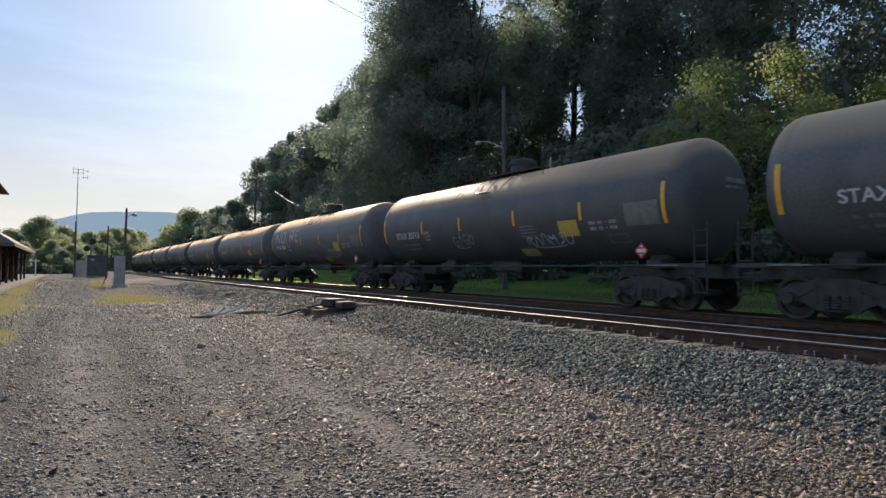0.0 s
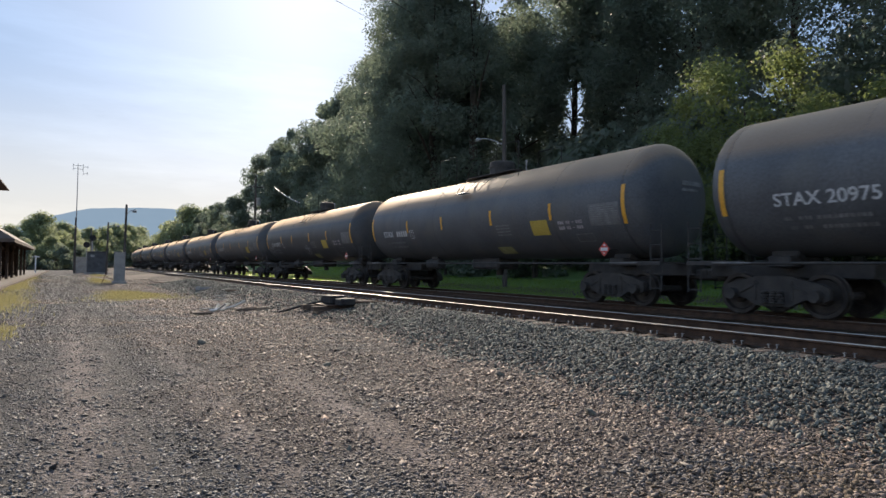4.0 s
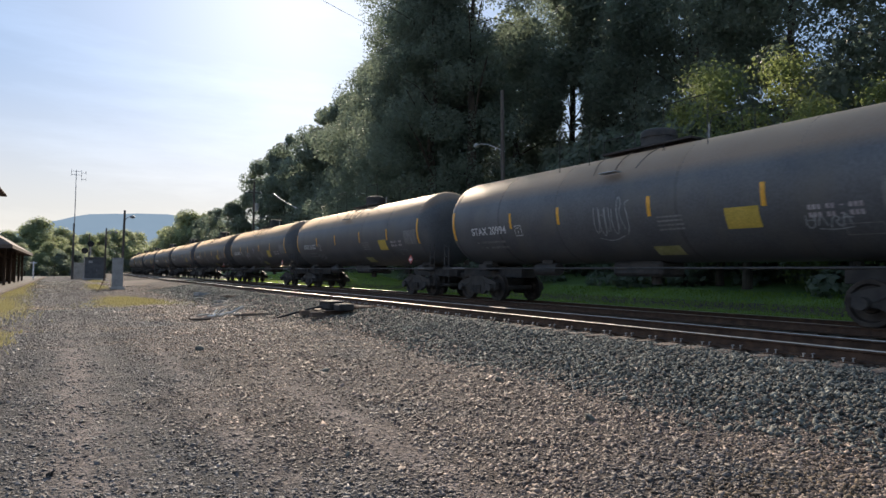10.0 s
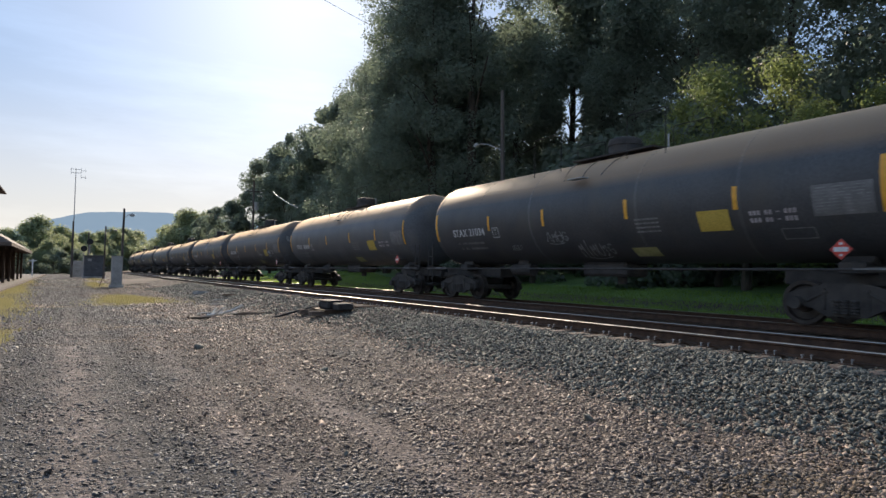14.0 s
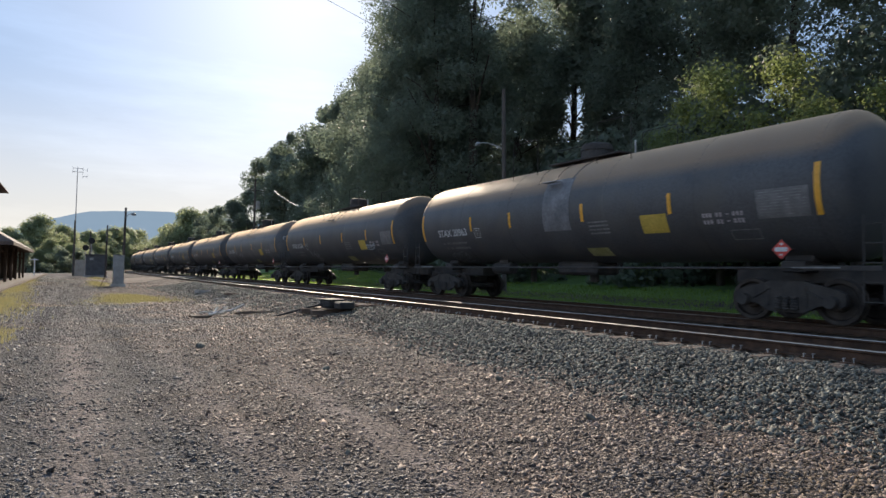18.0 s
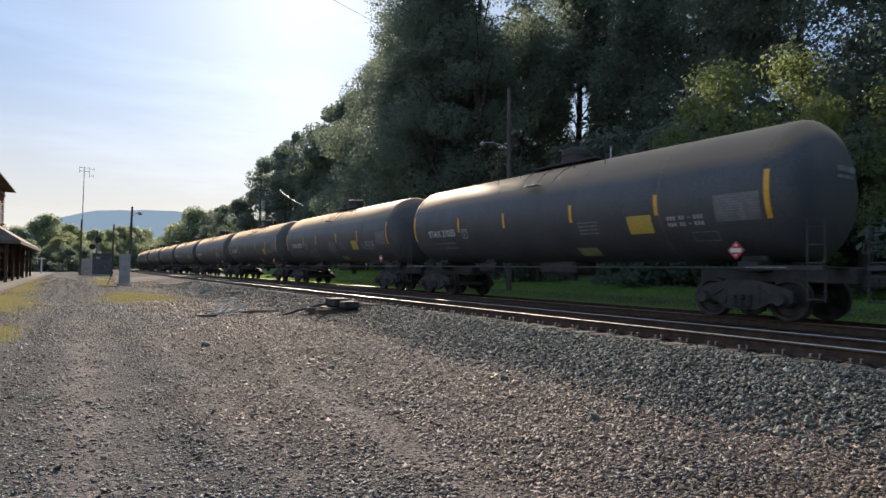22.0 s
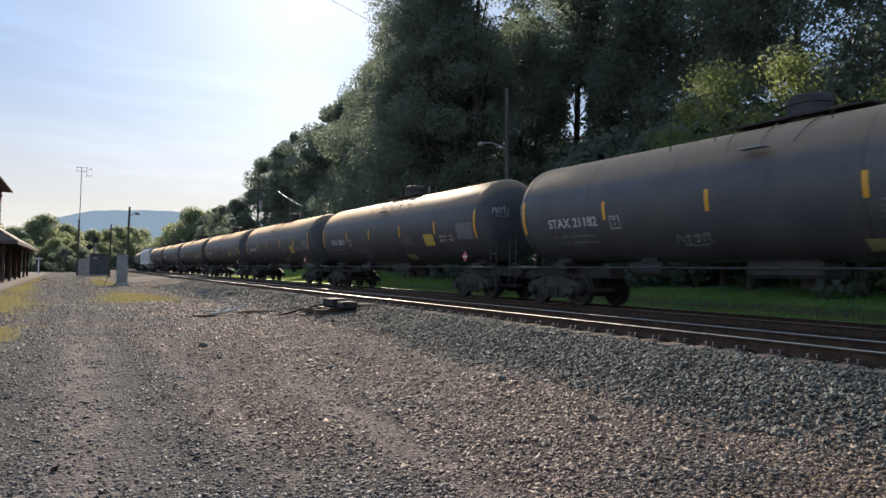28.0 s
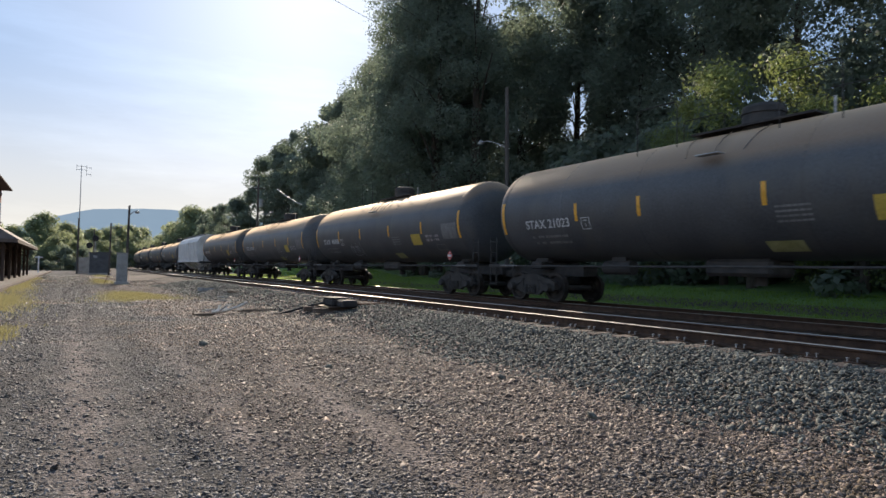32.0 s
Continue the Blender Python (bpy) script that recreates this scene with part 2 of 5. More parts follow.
M = {
    "gravel": gravel_material("brown_gravel"),
    "stone": surface("ballast_stone", (0.046, 0.049, 0.043), (0.142, 0.145, 0.121), 9.0, 0.75, bump=0.35, fine=60, vary=0.75, island=True),
    "pebble": surface("brown_pebble", (0.176, 0.127, 0.096), (0.098, 0.092, 0.088), 0.3, 0.66, bump=0.3, fine=90, spread=(0.42, 0.58), vary=0.85, dirt=(0.075, 0.071, 0.067), dirt_scale=0.5, dirt_span=(0.5, 0.7), island=True, drift=YARD_DRIFT),
    "ochre": surface("ochre_stained_stone", (0.10, 0.072, 0.042), (0.165, 0.115, 0.07), 3.0, 0.8, bump=0.3, fine=60, vary=0.6, island=True),
    "rail": surface("rail_steel_rusty", (0.055, 0.033, 0.022), (0.11, 0.065, 0.042), 6.0, 0.75, 0.4, 0.3, 60),
    "rail_top": surface("rail_steel_polished", (0.47, 0.43, 0.38), (0.6, 0.56, 0.5), 3.0, 0.3, 1.0, 0.05, 90, rough2=0.42, stretch=(1, 0.05, 1)),
    "tie": surface("weathered_tie_wood", (0.09, 0.065, 0.05), (0.2, 0.15, 0.11), 5.0, 0.9, bump=0.7, fine=50, vary=0.35, stretch=(0.15, 1, 1)),
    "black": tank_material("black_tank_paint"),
    # the next two steels are lifted too, for the same glare veil
    "under": surface("grimy_black_steel", (0.034, 0.033, 0.033), (0.066, 0.060, 0.055), 3.0, 0.75, bump=0.3, fine=40),
    "cast": surface("grimy_cast_steel", (0.034, 0.032, 0.031), (0.066, 0.060, 0.054), 4.0, 0.7, 0.2, 0.3, 40),
    "wheel": surface("worn_wheel_steel", (0.03, 0.027, 0.025), (0.075, 0.065, 0.058), 5.0, 0.6, 0.6, 0.15, 40),
    "amber": surface("amber_reflective_tape", (0.72, 0.36, 0.035), (0.85, 0.45, 0.06), 8.0, 0.4, bump=0.0, fine=90),
    "yellow": surface("faded_yellow_panel", (0.5, 0.36, 0.06), (0.62, 0.46, 0.1), 3.0, 0.55, bump=0.05, fine=30),
    "pale": surface("faded_lime_panel", (0.3, 0.3, 0.12), (0.42, 0.41, 0.2), 3.0, 0.6, bump=0.05, fine=30),
    "stencil": surface("white_stencil_paint", (0.55, 0.56, 0.56), (0.68, 0.69, 0.69), 6.0, 0.6, bump=0.0, fine=40),
    "dull_white": surface("dirty_white_paint", (0.17, 0.17, 0.17), (0.28, 0.28, 0.275), 5.0, 0.7, bump=0.0, fine=50),
    "graffiti": surface("white_spray_paint", (0.24, 0.255, 0.26), (0.38, 0.395, 0.40), 4.0, 0.6, bump=0.0, fine=30),
    "violet": surface("violet_spray_paint", (0.26, 0.24, 0.38), (0.38, 0.36, 0.5), 4.0, 0.6, bump=0.0, fine=30),
    "straw": surface("straw_spray_paint", (0.26, 0.25, 0.16), (0.36, 0.35, 0.24), 4.0, 0.6, bump=0.0, fine=30),
    "moss": surface("faded_green_spray_paint", (0.11, 0.135, 0.115), (0.165, 0.195, 0.165), 4.0, 0.6, bump=0.0, fine=30),
    "ice": surface("pale_blue_spray_paint", (0.36, 0.44, 0.5), (0.5, 0.58, 0.64), 4.0, 0.6, bump=0.0, fine=30),
    "buff": surface("grey_buffed_paint", (0.13, 0.135, 0.145), (0.2, 0.205, 0.215), 2.0, 0.6, bump=0.0, fine=12),
    "letters": surface("pinkish_spray_paint", (0.36, 0.32, 0.33), (0.5, 0.46, 0.47), 4.0, 0.6, bump=0.0, fine=30),
    "data": surface("grey_data_panel", (0.14, 0.14, 0.142), (0.21, 0.21, 0.21), 4.0, 0.6, bump=0.0, fine=60),
    "red": surface("red_placard", (0.5, 0.04, 0.03), (0.6, 0.07, 0.05), 5.0, 0.5, bump=0.0),
    "galv": surface("galvanised_steel", (0.3, 0.3, 0.3), (0.46, 0.46, 0.46), 6.0, 0.45, 0.7, 0.1, 50),
    "hopper": surface("light_grey_hopper_paint", (0.62, 0.62, 0.6), (0.74, 0.74, 0.71), 1.2, 0.55, bump=0.05, fine=20,
                      dirt=(0.4, 0.38, 0.34), dirt_scale=0.9, dirt_span=(0.55, 0.8)),
    "bark": surface("tree_bark", (0.045, 0.036, 0.028), (0.1, 0.08, 0.062), 4.0, 0.95, bump=1.0, fine=14, stretch=(1, 1, 0.2)),
    # leaf tones lifted towards blue grey to stand in for the glare veil
    "leaf": leaf_material("summer_leaves", (0.105, 0.13, 0.105), (0.155, 0.18, 0.14), (0.27, 0.33, 0.23)),
    # yellower copy of the leaves, with the look of sunlight in its colour
    "leaf_light": leaf_material("sun_tinted_leaves", (0.10, 0.13, 0.055), (0.15, 0.18, 0.075), (0.31, 0.37, 0.13)),
    # far leaves are paler and let more through, to stand for the hazy air
    "leaf_far": leaf_material("haze_paled_leaves", (0.12, 0.15, 0.09), (0.17, 0.20, 0.12), (0.50, 0.55, 0.30)),
    "grass": leaf_material("lawn_grass", (0.09, 0.16, 0.03), (0.15, 0.23, 0.045), (0.34, 0.48, 0.07)),
    "dry": leaf_material("dry_grass", (0.26, 0.235, 0.12), (0.38, 0.345, 0.18), (0.34, 0.31, 0.14)),
    "lawn": surface("lawn_turf", (0.06, 0.12, 0.025), (0.11, 0.18, 0.04), 0.5, 0.9, bump=0.8, fine=18),
    "asphalt": surface("worn_asphalt", (0.085, 0.074, 0.062), (0.13, 0.114, 0.096), 0.8, 0.9, bump=0.4, fine=60),
    "dirt_road": surface("dusty_tan_road", (0.085, 0.066, 0.052), (0.13, 0.10, 0.078), 0.9, 1.0, bump=0.4, fine=40),
    "concrete": surface("weathered_concrete", (0.3, 0.29, 0.27), (0.42, 0.41, 0.385), 1.5, 0.85, bump=0.25, fine=40),
    "brick": surface("red_brick", (0.2, 0.07, 0.045), (0.3, 0.11, 0.07), 6.0, 0.85, bump=0.3, fine=30, vary=0.2),
    "roof": surface("brown_roof_slate", (0.075, 0.055, 0.045), (0.13, 0.095, 0.075), 2.0, 0.8, bump=0.3, fine=20, vary=0.2),
    "wood": surface("dark_stained_wood", (0.06, 0.04, 0.03), (0.11, 0.075, 0.052), 4.0, 0.8, bump=0.3, fine=30, stretch=(1, 1, 0.2)),
    "pole": surface("grey_pole_wood", (0.07, 0.06, 0.053), (0.125, 0.108, 0.095), 3.0, 0.9, bump=0.5, fine=25, stretch=(1, 1, 0.1)),
    "machine": surface("grimy_machine_paint", (0.016, 0.016, 0.017), (0.04, 0.038, 0.036), 6.0, 0.8, bump=0.2, fine=40),
    "hut": surface("dark_grey_hut_paint", (0.07, 0.075, 0.08), (0.11, 0.115, 0.12), 2.0, 0.6, bump=0.1, fine=25),
    "cabinet": surface("grey_cabinet_paint", (0.26, 0.26, 0.25), (0.36, 0.36, 0.345), 2.0, 0.6, bump=0.1, fine=25),
    "trim": surface("cream_trim_paint", (0.5, 0.47, 0.4), (0.62, 0.58, 0.5), 3.0, 0.6, bump=0.1, fine=30),
    "glass": surface("dark_window_glass", (0.02, 0.022, 0.025), (0.03, 0.033, 0.036), 1.0, 0.08, bump=0.0),
    "rubber": surface("black_rubber", (0.015, 0.015, 0.015), (0.03, 0.03, 0.03), 5.0, 0.85, bump=0.1),
    "orange": surface("orange_plastic", (0.75, 0.22, 0.03), (0.85, 0.28, 0.05), 5.0, 0.5, bump=0.0),
    "car": surface("dark_blue_car_paint", (0.02, 0.025, 0.04), (0.03, 0.035, 0.055), 3.0, 0.25, 0.2, 0.0),
    "white": surface("white_paint", (0.7, 0.7, 0.68), (0.8, 0.8, 0.78), 4.0, 0.5, bump=0.05),
    "wire": surface("black_wire", (0.02, 0.02, 0.02), (0.04, 0.04, 0.04), 5.0, 0.6, bump=0.0),
    "branch": surface("bleached_branch", (0.62, 0.56, 0.47), (0.8, 0.74, 0.65), 6.0, 0.9, bump=0.4, fine=40),
}


# ---------------------------------------------------------------- mesh helpers
def part(name, bm, material, parent=None, label="", smooth=False):
    """Link a bmesh, or a mesh that is there already, as one object under its thing."""
    if isinstance(bm, bmesh.types.BMesh):
        me = bpy.data.meshes.new(name)
        bm.normal_update()
        bm.to_mesh(me)
        bm.free()
        me.materials.append(M[material] if isinstance(material, str) else material)
        if smooth:
            me.shade_smooth()
    else:
        me = bm
    ob = new(name, me)
    if parent is not None:
        ob.parent = parent
    if label:
        tagged(ob, label)
    return ob


def thing(name, m, label, category, group="", kind=""):
    ob = new(name)
    ob.empty_display_size = 0.3
    ob.matrix_world = m
    return tagged(ob, label, category, group, kind)


def fast_mesh(name, verts, faces, material, smooth=False):
    """A mesh out of numpy arrays: verts (n, 3), faces (m, 3 or 4)."""
    me = bpy.data.meshes.new(name)
    k = faces.shape[1]
    me.vertices.add(len(verts))
    me.vertices.foreach_set("co", np.ascontiguousarray(verts, np.float32).ravel())
    me.loops.add(faces.size)
    me.loops.foreach_set("vertex_index", np.ascontiguousarray(faces, np.int32).ravel())
    me.polygons.add(len(faces))
    me.polygons.foreach_set("loop_start", np.arange(0, faces.size, k, dtype=np.int32))
    me.update(calc_edges=True)
    me.materials.append(M[material])
    if smooth:
        me.shade_smooth()
    return me


def box(bm, x, y, z, sx, sy, sz, bevel=0.0, turn=None):
    """A box round its centre, with chamfered edges."""
    m = Matrix.Translation((x, y, z)) @ (turn or Matrix()) @ Matrix.Diagonal((sx, sy, sz, 1))
    g = bmesh.ops.create_cube(bm, size=1.0, matrix=m)
    if bevel:
        edges = list({e for v in g["verts"] for e in v.link_edges})
        bmesh.ops.bevel(bm, geom=edges, offset=bevel, segments=1, affect="EDGES")
    return bm


def rod(bm, a, b, r, seg=8, r2=None):
    """A round bar from a to b."""
    a, b = Vector(a), Vector(b)
    m = Matrix.Translation((a + b) / 2) @ (b - a).to_track_quat("Z", "Y").to_matrix().to_4x4()
    bmesh.ops.create_cone(bm, cap_ends=True, segments=seg, radius1=r, radius2=r if r2 is None else r2, depth=(b - a).length, matrix=m)
    return bm


def chain(bm, points, r, seg=6):
    """A bent round bar through the points, as one connected tube."""
    pts = [Vector(p) for p in points]
    rings, side = [], None
    for i, p in enumerate(pts):
        d = (pts[min(i + 1, len(pts) - 1)] - pts[max(i - 1, 0)]).normalized()
        if side is None:
            side = d.orthogonal().normalized()
        side = (side - d * side.dot(d)).normalized()
        up = d.cross(side)
        rings.append([bm.verts.new(p + (side * math.cos(a) + up * math.sin(a)) * r) for a in [2 * math.pi * k / seg for k in range(seg)]])
    for a, b in zip(rings, rings[1:]):
        for k in range(seg):
            q = (k + 1) % seg
            bm.faces.new((a[k], a[q], b[q], b[k]))
    bm.faces.new(rings[0][::-1])
    bm.faces.new(rings[-1])
    return bm


def lathe(bm, profile, axis="Y", seg=24, centre=(0, 0, 0), closed=False):
    """Turn (along, radius) pairs round an axis through centre."""
    rings = []
    for s, r in profile:
        ring = []
        for i in range(seg):
            a = 2 * math.pi * i / seg
            c, d = r * math.cos(a), r * math.sin(a)
            p = {"Y": (c, s, d), "X": (s, c, d), "Z": (c, d, s)}[axis]
            ring.append(bm.verts.new(Vector(p) + Vector(centre)))
        rings.append(ring)
    for a, b in zip(rings, rings[1:] + (rings[:1] if closed else [])):
        for i in range(seg):
            j = (i + 1) % seg
            bm.faces.new((a[i], a[j], b[j], b[i]))
    if not closed:
        bm.faces.new(rings[0][::-1])
        bm.faces.new(rings[-1])
    bmesh.ops.recalc_face_normals(bm, faces=bm.faces[:])
    return bm


def slab(bm, outline, depth, m=None):
    """A flat outline in x, z, thickened along y and put in place by m."""
    m = m or Matrix()
    lo = [bm.verts.new(m @ Vector((x, -depth / 2, z))) for x, z in outline]
    hi = [bm.verts.new(m @ Vector((x, depth / 2, z))) for x, z in outline]
    bm.faces.new(lo)
    bm.faces.new(hi[::-1])
    k = len(outline)
    for i in range(k):
        j = (i + 1) % k
        bm.faces.new((lo[j], lo[i], hi[i], hi[j]))
    bmesh.ops.recalc_face_normals(bm, faces=bm.faces[:])
    return bm


def writing(text, height, material, m, name, parent, spacing=1.0):
    """Letters in the built-in font as thin mesh, written along x with z up, put in place by m."""
    cu = bpy.data.curves.new(name, "FONT")
    cu.body, cu.size, cu.extrude, cu.align_x, cu.align_y, cu.space_character, cu.offset = text, height / 0.72, 0.002, "CENTER", "CENTER", spacing, height * 0.022
    ob = new(name, cu)
    me = bpy.data.meshes.new_from_object(ob.evaluated_get(bpy.context.evaluated_depsgraph_get()))
    bpy.data.objects.remove(ob)
    bpy.data.curves.remove(cu)
    me.name = name
    me.transform(m @ pose(0, 0, 0, 90, 0, 0))
    me.materials.clear()
    me.materials.append(M[material])
    return part(name, me, None, parent)


# ---------------------------------------------------------------- the line: straight past the camera, bending right far off
RAIL = 0.58                      # height of the rail heads over the yard
TRAIN_X, FRONT = 13.77, -4.08    # middle of the train's track; the empty track lies on the camera's side of it
BEND, RADIUS, TURN = 135.0, 600.0, radians(12)


def on_line(s, off=0.0):
    """Place and heading (radians to the right) at s metres along the line, off metres to its right."""
    if s <= BEND:
        return TRAIN_X + off, s, 0.0
    a = min((s - BEND) / RADIUS, TURN)
    rest = max(0.0, s - BEND - RADIUS * TURN)
    x = TRAIN_X + RADIUS * (1 - math.cos(a)) + rest * math.sin(a)
    y = BEND + RADIUS * math.sin(a) + rest * math.cos(a)
    return x + off * math.cos(a), y - off * math.sin(a), a


def shift(y):
    """How far the line has swung to the right at y."""
    if y <= BEND:
        return 0.0
    if y < BEND + RADIUS * math.sin(TURN):
        return RADIUS - math.sqrt(RADIUS ** 2 - (y - BEND) ** 2)
    return RADIUS * (1 - math.cos(TURN)) + (y - BEND - RADIUS * math.sin(TURN)) * math.tan(TURN)


# ---------------------------------------------------------------- ground
PROFILE_X = [-3000, -12, 5.5, 6.0, 6.9, 8.0, 8.5, 8.85, 11.0, 15.9, 17.2, 21, 30, 45, 80, 3000]
PROFILE_Z = [-0.05, -0.02, 0.0, 0.02, 0.20, 0.35, 0.372, 0.355, 0.345, 0.365, 0.1, 0.3, 1.3, 3.0, 6.0, 6.0]


def ground_z(x, y):
    z = np.interp(x - shift(y), PROFILE_X, PROFILE_Z)
    if -15 < x < 9 and -5 < y < 60:
        z += 0.035 * noise.noise((x * 0.35, y * 0.22, 0.3)) + 0.012 * noise.noise((x * 1.3, y * 1.1, 4.0))
        z -= 0.012 * math.exp(-((x - 0.35 - 0.02 * y) / 0.3) ** 2) + 0.018 * math.exp(-((x + 1.35 - 0.02 * y) / 0.3) ** 2)
    return float(z)


def build_ground():
    xs = np.unique(np.concatenate([[-3000, -1200, -400, -150, -60, -30], np.arange(-20, 20, 0.4), np.arange(20, 60, 4), [80, 150, 400, 1200, 3000]]))
    ys = np.unique(np.concatenate([[-3000, -1000, -300, -100, -40, -15], np.arange(-6, 50, 0.5), np.arange(50, 300, 6), [340, 400, 600, 1000, 1800, 3000]]))
    verts = np.array([(x, y, ground_z(x, y)) for y in ys for x in xs])
    nx, ny = len(xs), len(ys)
    i = np.arange(nx - 1)[None, :] + nx * np.arange(ny - 1)[:, None]
    quads = np.stack([i, i + 1, i + 1 + nx, i + nx], -1).reshape(-1, 4)
    me = fast_mesh("ground", verts, quads, "gravel", True)
    tagged(new("ground", me), "brown gravel yard beside the railway line", "ground", kind="structure")


def sheet(name, x0, x1, y0, y1, lift, material, label, step=1.0, ragged=0.0, seed=0):
    """A thin layer that follows the ground, with ragged rims."""
    nx, ny = max(2, int((x1 - x0) / step) + 1), max(2, int((y1 - y0) / step) + 1)
    rows = []
    for j in range(ny):
        y = y0 + (y1 - y0) * j / (ny - 1)
        a = ragged * noise.noise((seed, y * 0.35, 1.0))
        b = ragged * noise.noise((seed, y * 0.3, 7.0))
        for i in range(nx):
            x = (x0 + a) + (x1 + b - x0 - a) * i / (nx - 1)
            xx = x + shift(y)
            edge = min(i, nx - 1 - i, j, ny - 1 - j)
            rows.append((xx, y, ground_z(xx, y) + (lift if edge else lift - 0.03)))
    i = np.arange(nx - 1)[None, :] + nx * np.arange(ny - 1)[:, None]
    quads = np.stack([i, i + 1, i + 1 + nx, i + nx], -1).reshape(-1, 4)
    me = fast_mesh(name, np.array(rows), quads, material, True)
    return tagged(new(name, me), label, name.replace("_", " "), kind="structure")


ICO = None
OCTA = (np.array([(1, 0, 0), (0, 1, 0), (-1, 0, 0), (0, -1, 0), (0, 0, 1), (0, 0, -1)], float),
        np.array([(0, 1, 4), (1, 2, 4), (2, 3, 4), (3, 0, 4), (1, 0, 5), (2, 1, 5), (3, 2, 5), (0, 3, 5)]))


def ico():
    global ICO
    if ICO is None:
        bm = bmesh.new()
        bmesh.ops.create_icosphere(bm, subdivisions=1, radius=1.0)
        bm.verts.ensure_lookup_table()
        ICO = np.array([v.co[:] for v in bm.verts]), np.array([[v.index for v in f.verts] for f in bm.faces])
        bm.free()
    return ICO


def scatter_stones(name, spots, sizes, flat, material, seed, coarse=False):
    """Angular stones at the given places: a jittered icosahedron each, squashed and turned at random."""
    rng = np.random.default_rng(seed)
    base, tri = OCTA if coarse else ico()
    n = len(spots)
    v = base[None] * (1 + 0.28 * rng.standard_normal((n, len(base), 1))).clip(0.5, 1.5)
    v = v * np.stack([rng.uniform(0.8, 1.35, n), rng.uniform(0.65, 1.1, n), rng.uniform(flat[0], flat[1], n)], -1)[:, None]
    v *= sizes[:, None, None]
    tilt = rng.normal(0, 0.35, (n, 2))
    z = rng.uniform(0, 2 * np.pi, n)
    c, s = np.cos(z), np.sin(z)
    x1, y1 = v[..., 0] * c[:, None] - v[..., 1] * s[:, None], v[..., 0] * s[:, None] + v[..., 1] * c[:, None]
    z1 = v[..., 2] + x1 * tilt[:, :1] + y1 * tilt[:, 1:]
    out_v = np.stack([x1, y1, z1], -1) + spots[:, None]
    faces = tri[None] + (np.arange(n) * len(base))[:, None, None]
    return fast_mesh(name, out_v.reshape(-1, 3), faces.reshape(-1, 3), material)


def build_stones():
    rng = np.random.default_rng(3)

    def spots(n, x0, x1, y0, y1, power=1.0):
        y = y0 + (y1 - y0) * rng.random(n) ** power
        x = x0 + (x1 - x0) * rng.random(n)
        return x, y

    x, y = spots(STONES[0], 5.0, 8.75, 0.5, 14)
    x2, y2 = spots(STONES[1], 4.4, 8.75, 14, 52, 1.4)
    x3, y3 = spots(STONES[2], 8.75, 12.4, 2, 40, 1.5)
    x, y = np.concatenate([x, x2, x3]), np.concatenate([y, y2, y3])
    rim = 5.5 + 0.06 * np.clip(y, 0, 16) - 0.07 * np.clip(y - 16, 0, 16) + 0.6 * np.array([noise.noise((0.0, v * 0.5, 2.0)) for v in y])
    keep = (x > rim + rng.normal(0, 0.32, len(x)))
    x, y = x[keep], y[keep]
    z = np.array([ground_z(a, b) for a, b in zip(x, y)]) + rng.uniform(-0.005, 0.02, len(x))
    size = rng.gamma(8.0, 0.0025, len(x)).clip(0.009, 0.04) * (1 + np.clip(y - 14, 0, 30) / 40)
    me = scatter_stones("ballast_stones", np.stack([x, y, z], -1), size, (0.5, 0.9), "stone", 5)
    tagged(new("ballast_stones", me), "loose grey crushed stone heaped along the track", "ballast", kind="stuff")
    # coarser stones further down the yard
    r = 14.0 + 76.0 * rng.random(STONES[4]) ** 1.4
    a = np.radians(rng.uniform(-9, 26, STONES[4]) * np.clip(22 / r, 0.25, 1))
    x, y = r * np.sin(a) + rng.uniform(-1, 1, len(r)), r * np.cos(a)
    ok = x < 6.4
    x, y, r = x[ok], y[ok], r[ok]
    z = np.array([ground_z(p, q) for p, q in zip(x, y)])
    me = scatter_stones("yard_stones", np.stack([x, y, z], -1), rng.uniform(0.012, 0.03, len(x)) * (0.65 + r / 44), (0.35, 0.7), "pebble", 16, True)
    tagged(new("yard_stones", me), "coarse brown gravel further down the yard", "gravel", kind="stuff")
    # pebbles over the yard, thinning out with distance from the path's start
    r = 2.0 + 28.0 * rng.random(STONES[3]) ** 1.75
    a = np.radians(-8 + rng.uniform(0, 80, STONES[3]) * np.clip(16 / r, 0.45, 1) + rng.normal(0, 4, STONES[3]))
    round_about = rng.random(STONES[3]) < 0.14
    a = np.where(round_about, rng.uniform(0, 2 * np.pi, STONES[3]), a)
    r = np.where(round_about, 9.0 * rng.random(STONES[3]) ** 0.6, r)
    x, y = r * np.sin(a), r * np.cos(a)
    keep = x < 6.2 + 0.05 * np.clip(y, 0, 24) + rng.exponential(0.25, len(x)) - 0.3
    x, y, r = x[keep], y[keep], r[keep]
    z = np.array([ground_z(p, q) for p, q in zip(x, y)])
    worn = np.exp(-((x - 0.15) / 0.3) ** 2) * (y < 25) + np.exp(-((x - 2.2 - 0.06 * y) / 0.28) ** 2) * np.clip((11 - y) / 4, 0, 1) + 0.6 * np.exp(-((x - 1.2 - 0.03 * y) / 0.2) ** 2)
    stay = rng.random(len(x)) > 1.0 * worn * np.array([0.55 + 0.9 * noise.noise((a * 1.6, b * 1.6, 9.0)) for a, b in zip(x, y)]).clip(0.15, 1)
    x, y, z, r = x[stay], y[stay], z[stay], r[stay]
    size = (0.85 + 0.32 * np.clip((x - 1) / 2.5, 0, 1)) * rng.gamma(4.2, 0.0027, len(x)).clip(0.005, 0.036) * (1 + r / 20)
